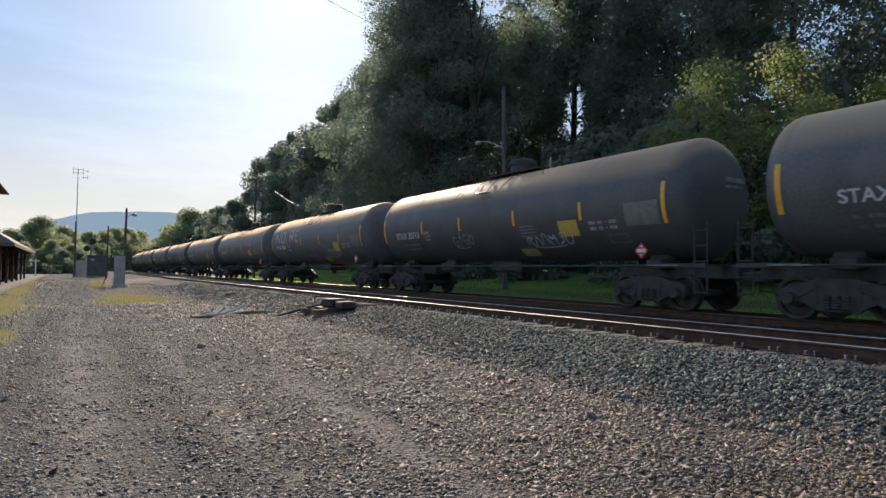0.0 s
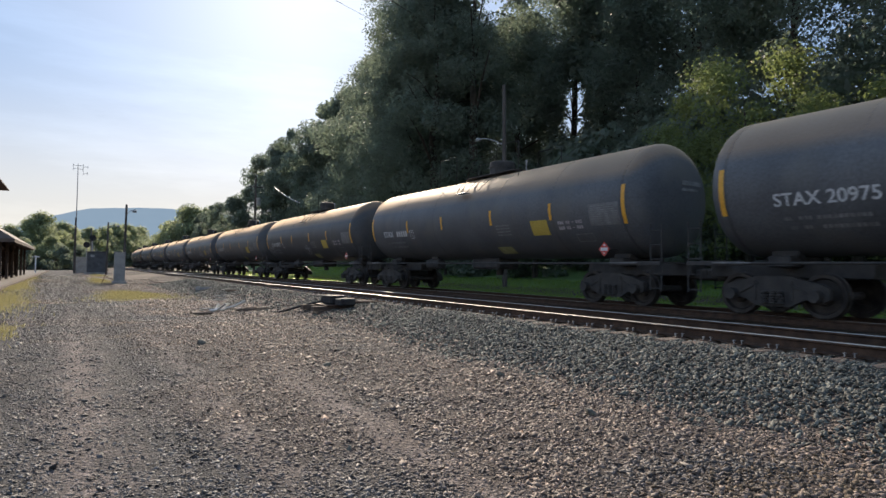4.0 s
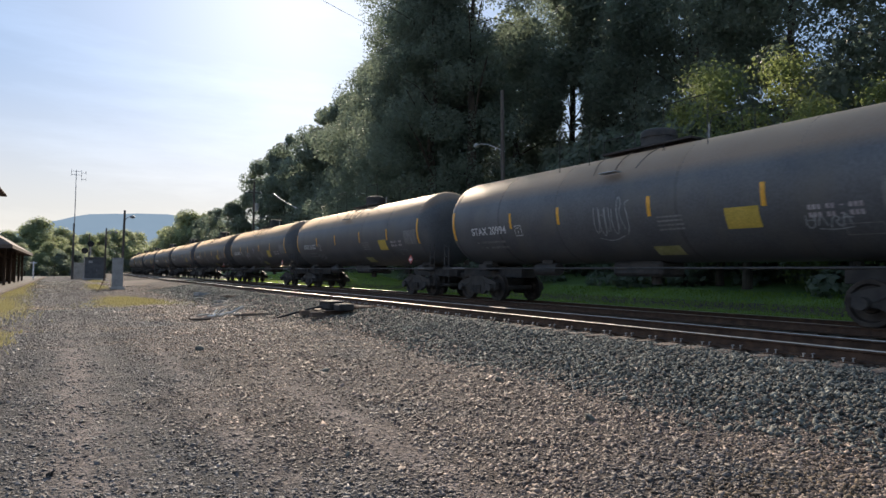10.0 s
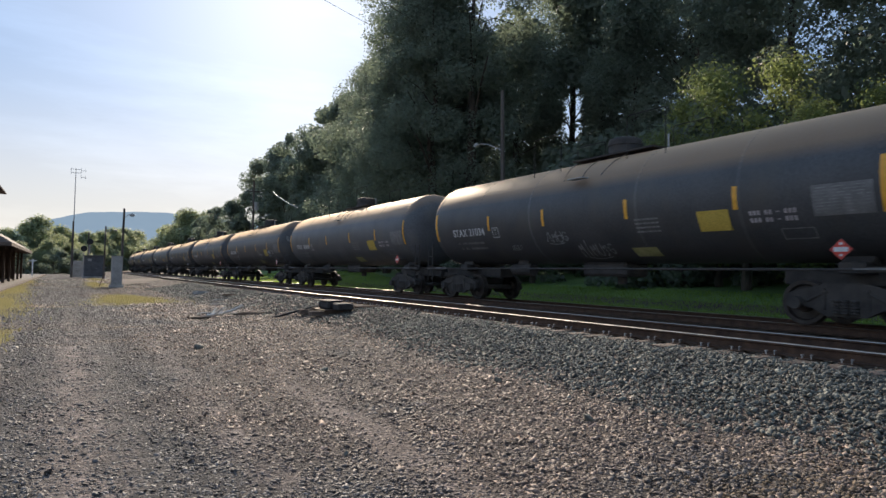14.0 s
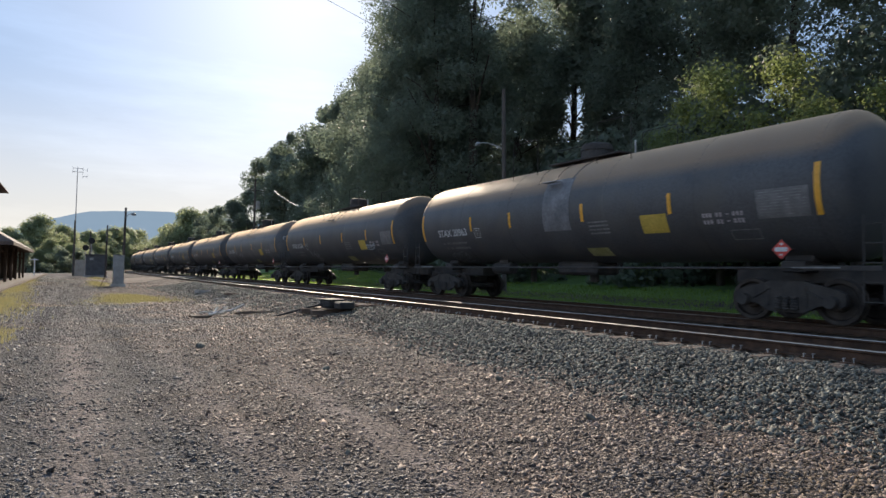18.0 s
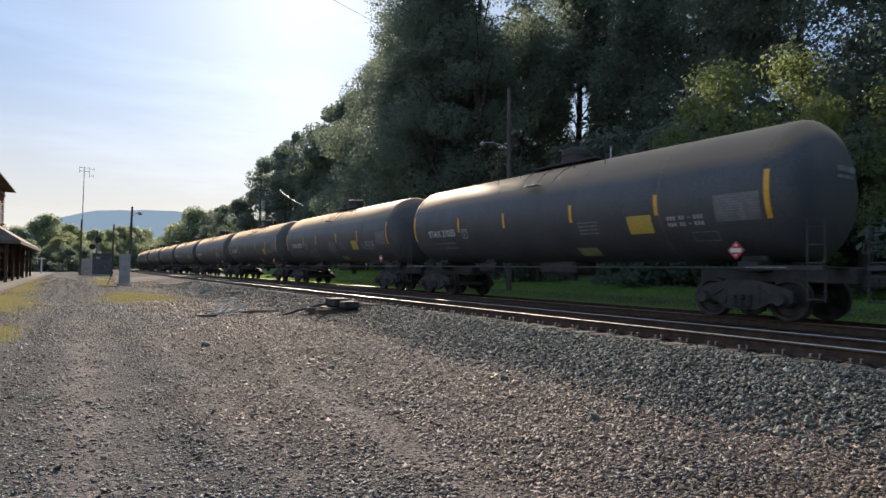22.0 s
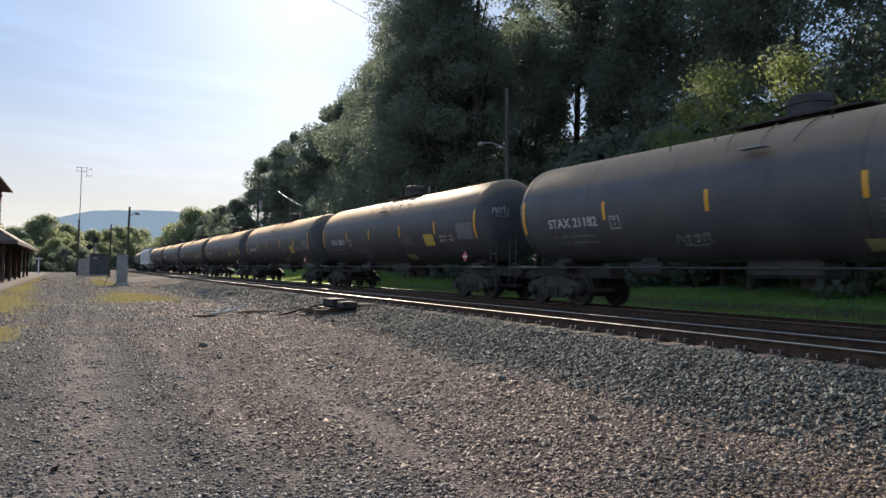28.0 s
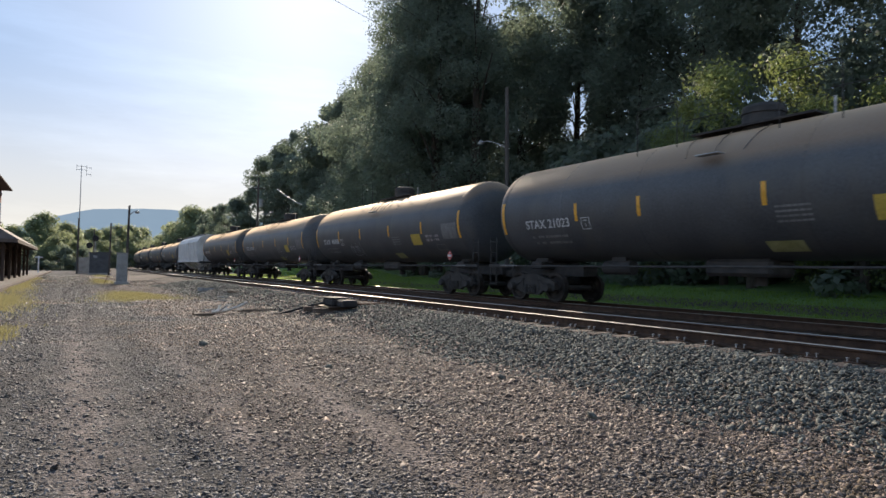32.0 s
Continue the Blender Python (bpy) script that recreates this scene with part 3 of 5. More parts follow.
    me = scatter_stones("gravel_pebbles", np.stack([x, y, z], -1), size, (0.28, 0.62), "pebble", 6, True)
    k = 1500
    x, y = 4.3 + 0.75 * rng.standard_normal(k), 2.45 + 0.35 * rng.standard_normal(k)
    z = np.array([ground_z(p, q) for p, q in zip(x, y)]) + 0.006
    tan = scatter_stones("ochre_pebbles", np.stack([x, y, z], -1), rng.gamma(4.2, 0.0026, k).clip(0.006, 0.026), (0.4, 0.8), "ochre", 19)
    tagged(new("ochre_pebbles", tan), "ochre stained stones with dry straw at the foot of the ballast", "gravel", kind="stuff")
    tagged(new("gravel_pebbles", me), "small flat brown pebbles strewn over the yard", "gravel", kind="stuff")


# ---------------------------------------------------------------- tracks
RAIL_SHAPE = [(-0.07, 0), (0.07, 0), (0.07, 0.012), (0.012, 0.03), (0.009, 0.12), (0.036, 0.135), (0.036, 0.165), (0.028, 0.171),
              (0.012, 0.172), (-0.020, 0.172), (-0.029, 0.170), (-0.036, 0.163), (-0.036, 0.135), (-0.009, 0.12), (-0.012, 0.03), (-0.07, 0.012)]


def build_rail(off, parent):
    ss = [-300, -100, -30] + list(range(-10, 140, 10)) + list(range(140, 700, 8))
    bm = bmesh.new()
    rings = []
    for s in ss:
        ring = []
        for u, h in RAIL_SHAPE:
            x, y, a = on_line(s, off + u)
            ring.append(bm.verts.new((x, y, RAIL - 0.172 + h)))
        rings.append(ring)
    k = len(RAIL_SHAPE)
    for a, b in zip(rings, rings[1:]):
        for i in range(k):
            f = bm.faces.new((a[i], a[(i + 1) % k], b[(i + 1) % k], b[i]))
            f.material_index = 1 if i in (8, 9, 10) else 0
    bmesh.ops.recalc_face_normals(bm, faces=bm.faces[:])
    ob = part("rail", bm, "rail", parent, "rusty steel rail with a polished head")
    ob.data.materials.append(M["rail_top"])
    return ob


def build_track(off, label, first, count, clips):
    track = thing("railway_track", Matrix(), label, "railway track", kind="structure")
    for side in (-0.7525, 0.7525):
        build_rail(off + side, track)
    rng = random.Random(int(off * 10) + 50)
    meshes = []
    for k in range(4):
        bm = box(bmesh.new(), 0, 0, 0, 2.6 + 0.05 * k, 0.22 + 0.012 * k, 0.17, 0.012)
        for v in bm.verts:
            v.co += Vector((0.02, 0.006, 0.008)) * rng.uniform(-1, 1)
        me = bpy.data.meshes.new("tie")
        bm.to_mesh(me)
        bm.free()
        me.materials.append(M["tie"])
        meshes.append(me)
    plate = bmesh.new()
    box(plate, 0, 0, 0, 0.34, 0.19, 0.018, 0.004)
    pm = bpy.data.meshes.new("tie_plate")
    plate.to_mesh(pm)
    plate.free()
    pm.materials.append(M["rail"])
    clip = bmesh.new()
    rod(clip, (-0.10, -0.05, 0.0), (-0.10, -0.05, 0.045), 0.011, 6)
    box(clip, -0.085, -0.05, 0.05, 0.05, 0.03, 0.014, 0.003)
    rod(clip, (-0.13, 0.06, 0.0), (-0.13, 0.06, 0.04), 0.011, 6)
    box(clip, -0.12, 0.06, 0.045, 0.05, 0.03, 0.014, 0.003)
    cm = bpy.data.meshes.new("spike_pair")
    clip.to_mesh(cm)
    clip.free()
    cm.materials.append(M["galv"])
    for i in range(count):
        s = first + 0.53 * i + rng.uniform(-0.02, 0.02)
        x, y, a = on_line(s, off)
        tie = part("tie", meshes[i % 4], None, track)
        tie.matrix_world = pose(x + rng.uniform(-0.05, 0.05), y, RAIL - 0.172 - 0.018 - 0.085, 0, 0, -math.degrees(a) + rng.uniform(-0.6, 0.6))
        if i < clips:
            for side in (-0.7525, 0.7525):
                p = part("tie_plate", pm, None, track)
                p.matrix_world = pose(x + side, y, RAIL - 0.172 - 0.009)
            c = part("spike_pair", cm, None, track)
            c.matrix_world = pose(x - 0.7525, y, RAIL - 0.172)
    return track


# ---------------------------------------------------------------- the train
TANK_R, TANK_Z, PITCH = 1.55, 2.83, 18.164


def on_tank(y, z, off=0.006):
    """A point on the flank of the tank that faces the yard."""
    r = TANK_R + off
    return Vector((-math.sqrt(max(0.01, r * r - (z - TANK_Z) ** 2)), y, z))


def patch(y0, y1, z0, z1, off=0.006, nz=8, ny=1):
    bm = bmesh.new()
    g = [[bm.verts.new(on_tank(y0 + (y1 - y0) * i / ny, z0 + (z1 - z0) * j / nz, off)) for i in range(ny + 1)] for j in range(nz + 1)]
    for j in range(nz):
        for i in range(ny):
            bm.faces.new((g[j][i], g[j][i + 1], g[j + 1][i + 1], g[j + 1][i]))
    r = bmesh.ops.extrude_face_region(bm, geom=bm.faces[:])
    for v in [e for e in r["geom"] if isinstance(e, bmesh.types.BMVert)]:
        v.co.x -= 0.003
    bmesh.ops.recalc_face_normals(bm, faces=bm.faces[:])
    return bm


def ribbon(bm, pts, w, off=0.012):
    """A painted stroke along points (y, z) on the tank's flank."""
    fine = []
    for (a, b), (c, d) in zip(pts, pts[1:]):
        k = max(1, int(math.hypot(c - a, d - b) / 0.07))
        fine += [(a + (c - a) * i / k, b + (d - b) * i / k) for i in range(k)]
    fine.append(pts[-1])
    row = []
    for i, (y, z) in enumerate(fine):
        a, b = fine[max(0, i - 1)], fine[min(len(fine) - 1, i + 1)]
        d = Vector((b[0] - a[0], b[1] - a[1]))
        d = d.normalized() if d.length > 1e-6 else Vector((1, 0))
        ww = w * (0.85 + 0.15 * math.sin(i * 1.7))
        row.append([bm.verts.new(on_tank(y - d.y * ww / 2 * q, z + d.x * ww / 2 * q, off)) for q in (-1, 1)])
    for p, q in zip(row, row[1:]):
        bm.faces.new((p[0], p[1], q[1], q[0]))
    return bm


def scribble(seed, y0, y1, z0, z1, w=0.035, letters=5):
    """A sprayed tag: a row of angular hooked strokes with an underline, which spells nothing."""
    rng = random.Random(seed)
    bm = bmesh.new()
    wide, h = y1 - y0, z1 - z0
    cell = wide / letters
    base = [rng.uniform(-0.08, 0.08) for _ in range(letters + 1)]

    def curve(pts):
        """Round the corners off a stroke."""
        for _ in range(2):
            soft = [pts[0]]
            for p, q in zip(pts, pts[1:]):
                soft += [(p[0] * 0.75 + q[0] * 0.25, p[1] * 0.75 + q[1] * 0.25), (p[0] * 0.25 + q[0] * 0.75, p[1] * 0.25 + q[1] * 0.75)]
            pts = soft + [pts[-1]]
        return pts

    shapes = ([(0, 0), (0.15, 1), (0.9, 0.75), (0.3, 0.45), (1, 0)], [(0.1, 1), (0, 0.2), (0.5, -0.05), (0.95, 0.3), (0.8, 1)], [(0.9, 0.85), (0.2, 1), (0.05, 0.2), (0.8, 0), (0.9, 0.5), (0.5, 0.45)],
              [(0, 0), (0.4, 1.05), (0.95, 0)], [(0.95, 0.9), (0.15, 0.85), (0.85, 0.3), (0.1, 0)], [(0.1, 0), (0.1, 1), (0.55, 0.35), (0.9, 1.1), (0.9, 0)], [(0.5, 1.15), (0.45, -0.2)])
    for k in range(letters):
        pick = rng.choice(shapes)
        tall, lean, grow = rng.uniform(0.65, 1.0), rng.uniform(-0.1, 0.25), rng.uniform(0.9, 1.25)
        pts = [(y0 + cell * (k + (a * 0.85 + lean * b) * grow), z0 + h * (base[k] + 0.05 + b * tall * 0.9)) for a, b in pick]
        ribbon(bm, curve(pts), w)
        if rng.random() < 0.4:
            ribbon(bm, curve([(y0 + cell * (k + 0.05), z0 + h * (0.5 + base[k])), (y0 + cell * (k + 0.5), z0 + h * (0.58 + base[k])), (y0 + cell * (k + 0.95), z0 + h * (0.5 + base[k]))]), w * 0.8)
    f = rng.uniform(0.0, 0.25)
    ribbon(bm, curve([(y0 + wide * f, z0 - h * 0.05), (y0 + wide * (f + 0.35), z0 - h * 0.14), (y0 + wide * (f + 0.7), z0 - h * 0.02)]), w * 0.8)
    return bm


def wheel_mesh():
    r = 0.457
    return lathe(bmesh.new(), [(-0.07, 0.10), (-0.07, 0.17), (-0.02, 0.2), (-0.015, 0.34), (-0.07, 0.375), (-0.075, r - 0.008), (-0.068, r),
                               (0.055, r + 0.002), (0.062, r + 0.026), (0.078, r + 0.026), (0.085, r - 0.01), (0.085, 0.375), (0.02, 0.35),
                               (0.02, 0.2), (0.08, 0.17), (0.08, 0.10)], "X", 28)


SIDE_FRAME = [(-1.14, 0.40), (-1.14, 0.62), (-0.98, 0.70), (-0.62, 0.78), (-0.34, 0.86), (0.34, 0.86), (0.62, 0.78), (0.98, 0.70), (1.14, 0.62),
              (1.14, 0.40), (1.02, 0.33), (0.80, 0.40), (0.62, 0.36), (0.36, 0.22), (-0.36, 0.22), (-0.62, 0.36), (-0.80, 0.40), (-1.02, 0.33)]


def build_truck(parent, y, meshes):
    bm = box(bmesh.new(), 0, y, 0.66, 2.1, 0.38, 0.24, 0.03)
    box(bm, 0, y, 0.82, 0.4, 0.4, 0.1, 0.02)
    truck = part("truck", bm, "cast", parent, "grimy cast steel truck with two wheelsets")
    for side in (-1, 1):
        bm = bmesh.new()
        m = Matrix.Translation((side * 1.0, y, 0)) @ pose(0, 0, 0, 0, 0, 90)
        slab(bm, SIDE_FRAME, 0.13, m)
        for s in (-0.72, 0.72):      # ribs round the two triangular pockets
            box(bm, side * 1.075, y + s * 0.74, 0.6, 0.03, 0.46, 0.05, 0.01, pose(0, 0, 0, -28 if s > 0 else 28, 0, 0))
            box(bm, side * 1.075, y + s * 0.55, 0.55, 0.03, 0.07, 0.42, 0.01)
        part("side_frame", bm, "cast", truck)
        for k in (-0.17, 0.0, 0.17):
            bm = bmesh.new()
            for i in range(5):
                lathe(bm, [(0.27 + i * 0.055, 0.055), (0.285 + i * 0.055, 0.075), (0.31 + i * 0.055, 0.075), (0.322 + i * 0.055, 0.055)], "Z", 10,
                      (side * 1.09, y + k, 0))
            part("spring", bm, "under", truck)
        for w in (-0.9, 0.9):
            ob = part("wheel", meshes["wheel"], None, truck)
            ob.matrix_basis = pose(side * 0.76, y + w, 0.457, 0, 0, 180 if side > 0 else 0)
            ob = part("bearing_cap", meshes["cap"], None, truck)
            ob.matrix_basis = pose(side * 1.12, y + w, 0.457)
    for w in (-0.9, 0.9):
        part("axle", rod(bmesh.new(), (-1.05, y + w, 0.457), (1.05, y + w, 0.457), 0.085, 12), "under", truck)
        bm = box(bmesh.new(), -0.74, y + w * 0.44, 0.42, 0.1, 0.06, 0.3, 0.01)
        box(bm, 0.74, y + w * 0.44, 0.42, 0.1, 0.06, 0.3, 0.01)
        rod(bm, (-0.74, y + w * 0.44, 0.4), (0.74, y + w * 0.44, 0.4), 0.04, 8)
        part("brake_beam", bm, "under", truck)
    return truck


def shared(name, bm, material, smooth=False):
    me = bpy.data.meshes.new(name)
    bm.normal_update()
    bm.to_mesh(me)
    bm.free()
    me.materials.append(M[material])
    if smooth:
        me.shade_smooth()
    return me


def build_tank_car(marks, d):
    """One tank car, its middle at the origin on top of the rails, its far end towards +y. marks: where the short
    reflectors sit; d: how far the panels lie towards the near end."""
    car = thing("tank_car", Matrix(), "black tank car rolling on the far track", "tank car", "tank cars of the train")
    prof = [(-8.25 + 0.55 * (1 - math.cos(a)) ** 1.15, TANK_R * math.sin(a) ** 0.8) for a in np.linspace(0.06, math.pi / 2, 11)]
    prof += [(s, TANK_R) for s in (-5.2, -2.6, 0.0, 2.6, 5.2)]
    prof += [(-s, r) for s, r in prof[10::-1]]
    part("tank", lathe(bmesh.new(), prof, "Y", 64, (0, 0, TANK_Z)), "black", car, "black painted tank shell, its top tinted tan for dust and sunlight", True)
    for s in (-7.6, 7.6, -4.9, 4.9, -2.1, 2.1):
        part("jacket_band", lathe(bmesh.new(), [(s - 0.045, TANK_R - 0.01), (s - 0.04, TANK_R + 0.004), (s + 0.04, TANK_R + 0.004), (s + 0.045, TANK_R - 0.01)], "Y", 64,
                                  (0, 0, TANK_Z), True), "black", car, smooth=False)
    for s in (7.67, -7.67):
        part("reflector", patch(s - 0.06, s + 0.06, 2.15, 3.17, 0.008, 12), "amber", car, "tall amber reflective strip")
    for s in marks:
        part("reflector", patch(s - 0.055, s + 0.055, 2.40, 2.90, 0.008, 8), "amber", car, "short amber reflective strip")
    part("warning_panel", patch(d - 3.33, d - 4.12, 1.98, 2.43, 0.008, 8, 2), "yellow", car, "faded yellow warning panel")
    part("outlet_panel", patch(d - 1.05, d - 1.85, 1.46, 1.68, 0.008, 6, 2), "pale", car, "faded lime panel low on the tank")
    panel = part("data_panel", patch(-6.42, -7.5, 2.15, 2.74, 0.008, 10, 2), "data", car, "grey panel with rows of small print")
    bm = bmesh.new()
    rng = random.Random(5)
    for i in range(9):
        z = 2.68 - i * 0.058
        y = -6.48
        while y > -7.4:
            w = rng.uniform(0.08, 0.3)
            ribbon(bm, [(y, z), (max(-7.44, y - w), z)], 0.022, 0.014)
            y -= w + rng.uniform(0.03, 0.1)
    part("small_print", bm, "dull_white", panel)["kind"] = "stuff"
    # weights below the number, and the list of test dates in the middle
    bm = bmesh.new()
    for z, ends in ((2.02, ((6.38, 6.25), (6.1, 5.85), (5.75, 4.78))), (1.84, ((6.32, 6.2), (6.05, 5.9), (5.7, 4.72)))):
        for a, b in ends:
            y = a
            while y > b:
                ribbon(bm, [(y, z), (max(b, y - 0.075), z)], 0.075)
                y -= 0.1
    part("weight_stencil", bm, "dull_white", car, "two lines of small white stencilling")["kind"] = "stuff"
    bm = bmesh.new()
    for k, z in enumerate((2.36, 2.26, 2.16, 2.06)):
        y = d - 1.5
        while y > d - 2.25 + 0.1 * (k % 2):
            ribbon(bm, [(y, z), (y - 0.11, z)], 0.045)
            y -= 0.125
    part("test_stencil", bm, "dull_white", car)["kind"] = "stuff"
    bm = bmesh.new()
    for z in (2.30, 2.15):
        y = -5.1
        for count in (3, 2, 1, 3):
            for _ in range(count):
                ribbon(bm, [(y, z), (y - 0.065, z)], 0.03 if count == 1 else 0.1)
                y -= 0.09
            y -= 0.07
    part("lining_stencil", bm, "letters", car)["kind"] = "stuff"
    bm = bmesh.new()
    for a, b in (((-5.7, 1.95), (-6.35, 1.95)), ((-6.35, 1.95), (-6.35, 1.75)), ((-6.35, 1.75), (-5.7, 1.75)), ((-5.7, 1.75), (-5.7, 1.95))):
        ribbon(bm, [a, b], 0.022)
    part("stencil_frame", bm, "dull_white", car, "thin white stencilled frame")
    bm = bmesh.new()
    for pts in ([(4.08, 2.48), (3.76, 2.48)], [(3.76, 2.48), (3.76, 2.17)], [(3.76, 2.17), (4.08, 2.17)], [(4.08, 2.17), (4.08, 2.48)],
                [(4.0, 2.41), (3.84, 2.41)], [(3.92, 2.33), (3.92, 2.24)]):
        ribbon(bm, pts, 0.025)
    part("inspection_mark", bm, "stencil", car, "small white stencilled square")
    # placard and its holder
    bm = rod(bmesh.new(), (-0.9, -6.88, 1.5), (-1.36, -6.88, 1.5), 0.02, 6)
    holder = part("placard_holder", box(bm, -1.37, -6.88, 1.5, 0.02, 0.30, 0.30, 0.004, pose(0, 0, 0, 45, 0, 0)), "under", car)
    bm = bmesh.new()
    m = Matrix.Translation((-1.388, -6.88, 1.5))
    slab(bm, [(0, -0.2), (0.2, 0), (0, 0.2), (-0.2, 0)], 0.006, m @ pose(0, 0, 0, 0, 0, 90))
    part("placard", bm, "red", holder, "red and white diamond hazard placard")
    bm = box(bmesh.new(), 0, 0, 0, 0.008, 0.26, 0.09)
    box(bm, 0, 0, 0.11, 0.008, 0.06, 0.05)
    box(bm, 0, 0, -0.11, 0.008, 0.06, 0.04)
    bm.transform(m @ Matrix.Translation((-0.006, 0, 0)))
    part("placard_print", bm, "stencil", holder)["kind"] = "stuff"
    # head stencils on the end that faces the camera as the train comes on
    bm = bmesh.new()
    for i, z in enumerate((3.28, 3.1)):
        for k in range(9 - 2 * i):
            x = 0.1 + 0.095 * k
            f = min(1.0, (math.hypot(x, z - TANK_Z) / TANK_R) ** 1.25)
            y = -8.25 + 0.55 * (1 - math.sqrt(1 - f * f)) ** 1.15
            box(bm, x, y - 0.012, z, 0.065, 0.03, 0.12 - 0.05 * i)
    part("end_stencil", bm, "dull_white", car)["kind"] = "stuff"
    # manway with its platform and rails on top
    bm = lathe(bmesh.new(), [(4.2, 0.47), (4.84, 0.47), (4.89, 0.45), (4.92, 0.38), (4.94, 0.1)], "Z", 24, (0, -0.37, 0))
    manway = part("manway", bm, "under", car, "round black manway housing on top", False)
    part("lid_ring", lathe(bmesh.new(), [(4.7, 0.46), (4.7, 0.5), (4.75, 0.5), (4.75, 0.46)], "Z", 24, (0, -0.37, 0), True), "under", manway)
    bm = slab(bmesh.new(), [(-0.62, 4.38), (-0.62, 4.43), (0.62, 4.43), (0.62, 4.38)], 3.0, Matrix.Translation((0, -0.37, 0)))
    part("vent_pipe", rod(bmesh.new(), (-0.2, -2.05, 4.3), (-0.2, -2.05, 4.74), 0.025, 8), "galv", car)
    deck = part("platform", bm, "wheel", car, "open steel grating walkway round the manway")
    for s in (-1, 1):
        for q in (-1, 1):
            pts = [(s * 0.95, q * 1.3, 4.1), (s * 0.95, q * 1.3, 5.2), (s * 0.95, q * 1.36, 5.26), (s * 0.95, q * 2.5, 5.26), (s * 0.95, q * 2.56, 5.2), (s * 0.95, q * 2.56, 4.05)]
            part("handrail", chain(bmesh.new(), pts, 0.012), "cast", deck, "thin steel handrail")
        for y in (-0.95, 0, 0.95):
            arc = [(s * math.sqrt((TANK_R + 0.05) ** 2 - (z - TANK_Z) ** 2), y + (0.35 if y < 0 else -0.35 if y > 0 else 0) * (4.3 - z), z) for z in (4.3, 4.1, 3.9, 3.7)]
            part("bracket", chain(bmesh.new(), arc, 0.014), "black", deck)
        part("step", box(bmesh.new(), s * 1.5, 0, 3.66, 0.24, 0.6, 0.03, 0.008), "galv", deck)
    # under the tank
    for s in (-1, 1):
        bm = box(bmesh.new(), 0, s * 7.0, 0.98, 0.62, 3.6, 0.34, 0.02)
        box(bm, 0, s * 6.8, 1.16, 1.7, 0.5, 0.24, 0.03)
        box(bm, -0.45, s * 6.8, 1.36, 0.3, 0.6, 0.3, 0.03, pose(0, 0, 0, 0, 20, 0))
        box(bm, 0.45, s * 6.8, 1.36, 0.3, 0.6, 0.3, 0.03, pose(0, 0, 0, 0, -20, 0))
        part("bolster_saddle", bm, "under", car)
        bm = box(bmesh.new(), 0, s * 8.78, 0.86, 0.24, 0.5, 0.24, 0.03)
        box(bm, 0.05, s * 9.0, 0.86, 0.3, 0.2, 0.3, 0.05)
        part("coupler", bm, "cast", car, "rusty steel knuckle coupler")
        bm = box(bmesh.new(), 0, s * 8.5, 1.14, 2.7, 0.3, 0.035, 0.006)
        box(bm, -1.34, s * 8.0, 1.12, 0.06, 1.4, 0.1, 0.008)
        box(bm, 1.34, s * 8.0, 1.12, 0.06, 1.4, 0.1, 0.008)
        part("end_platform", bm, "under", car, "narrow steel end platform")
        part("step_edge", box(bmesh.new(), -1.40, s * 7.55, 1.13, 0.02, 0.9, 0.03), "dull_white", car, "white edged side step")
        for q in (-1.3, 1.3):
            bm = bmesh.new()
            for y in (8.36, 8.7):
                rod(bm, (q, s * y, 0.45), (q, s * y, 2.1), 0.018, 6)
            for i in range(5):
                rod(bm, (q, s * 8.36, 0.5 + 0.36 * i), (q, s * 8.7, 0.5 + 0.36 * i), 0.014, 6)
            part("corner_ladder", bm, "under", car)
        build_truck(car, s * 6.8, TRUCK_MESH)
    part("side_pipe", rod(bmesh.new(), (-1.32, -7.3, 1.12), (-1.32, 7.3, 1.12), 0.028, 8), "under", car)
    bm = box(bmesh.new(), 0, 0, 1.12, 1.0, 1.7, 0.42, 0.08)
    rod(bm, (0, -0.3, 0.7), (0, -0.3, 1.0), 0.14, 12)
    part("outlet_housing", bm, "under", car, "skid with the bottom outlet valve")
    bm = rod(bmesh.new(), (-0.55, 3.0, 1.1), (-0.55, 4.0, 1.1), 0.2, 14)
    box(bm, -0.55, 3.5, 1.3, 0.1, 0.5, 0.2)
    part("brake_cylinder", bm, "under", car)
    return car


TRUCK_MESH = {
    "wheel": shared("wheel", wheel_mesh(), "wheel"),
    "cap": shared("bearing_cap", lathe(bmesh.new(), [(-0.1, 0.12), (-0.04, 0.13), (0.06, 0.13), (0.1, 0.1)], "X", 14), "cast"),
}


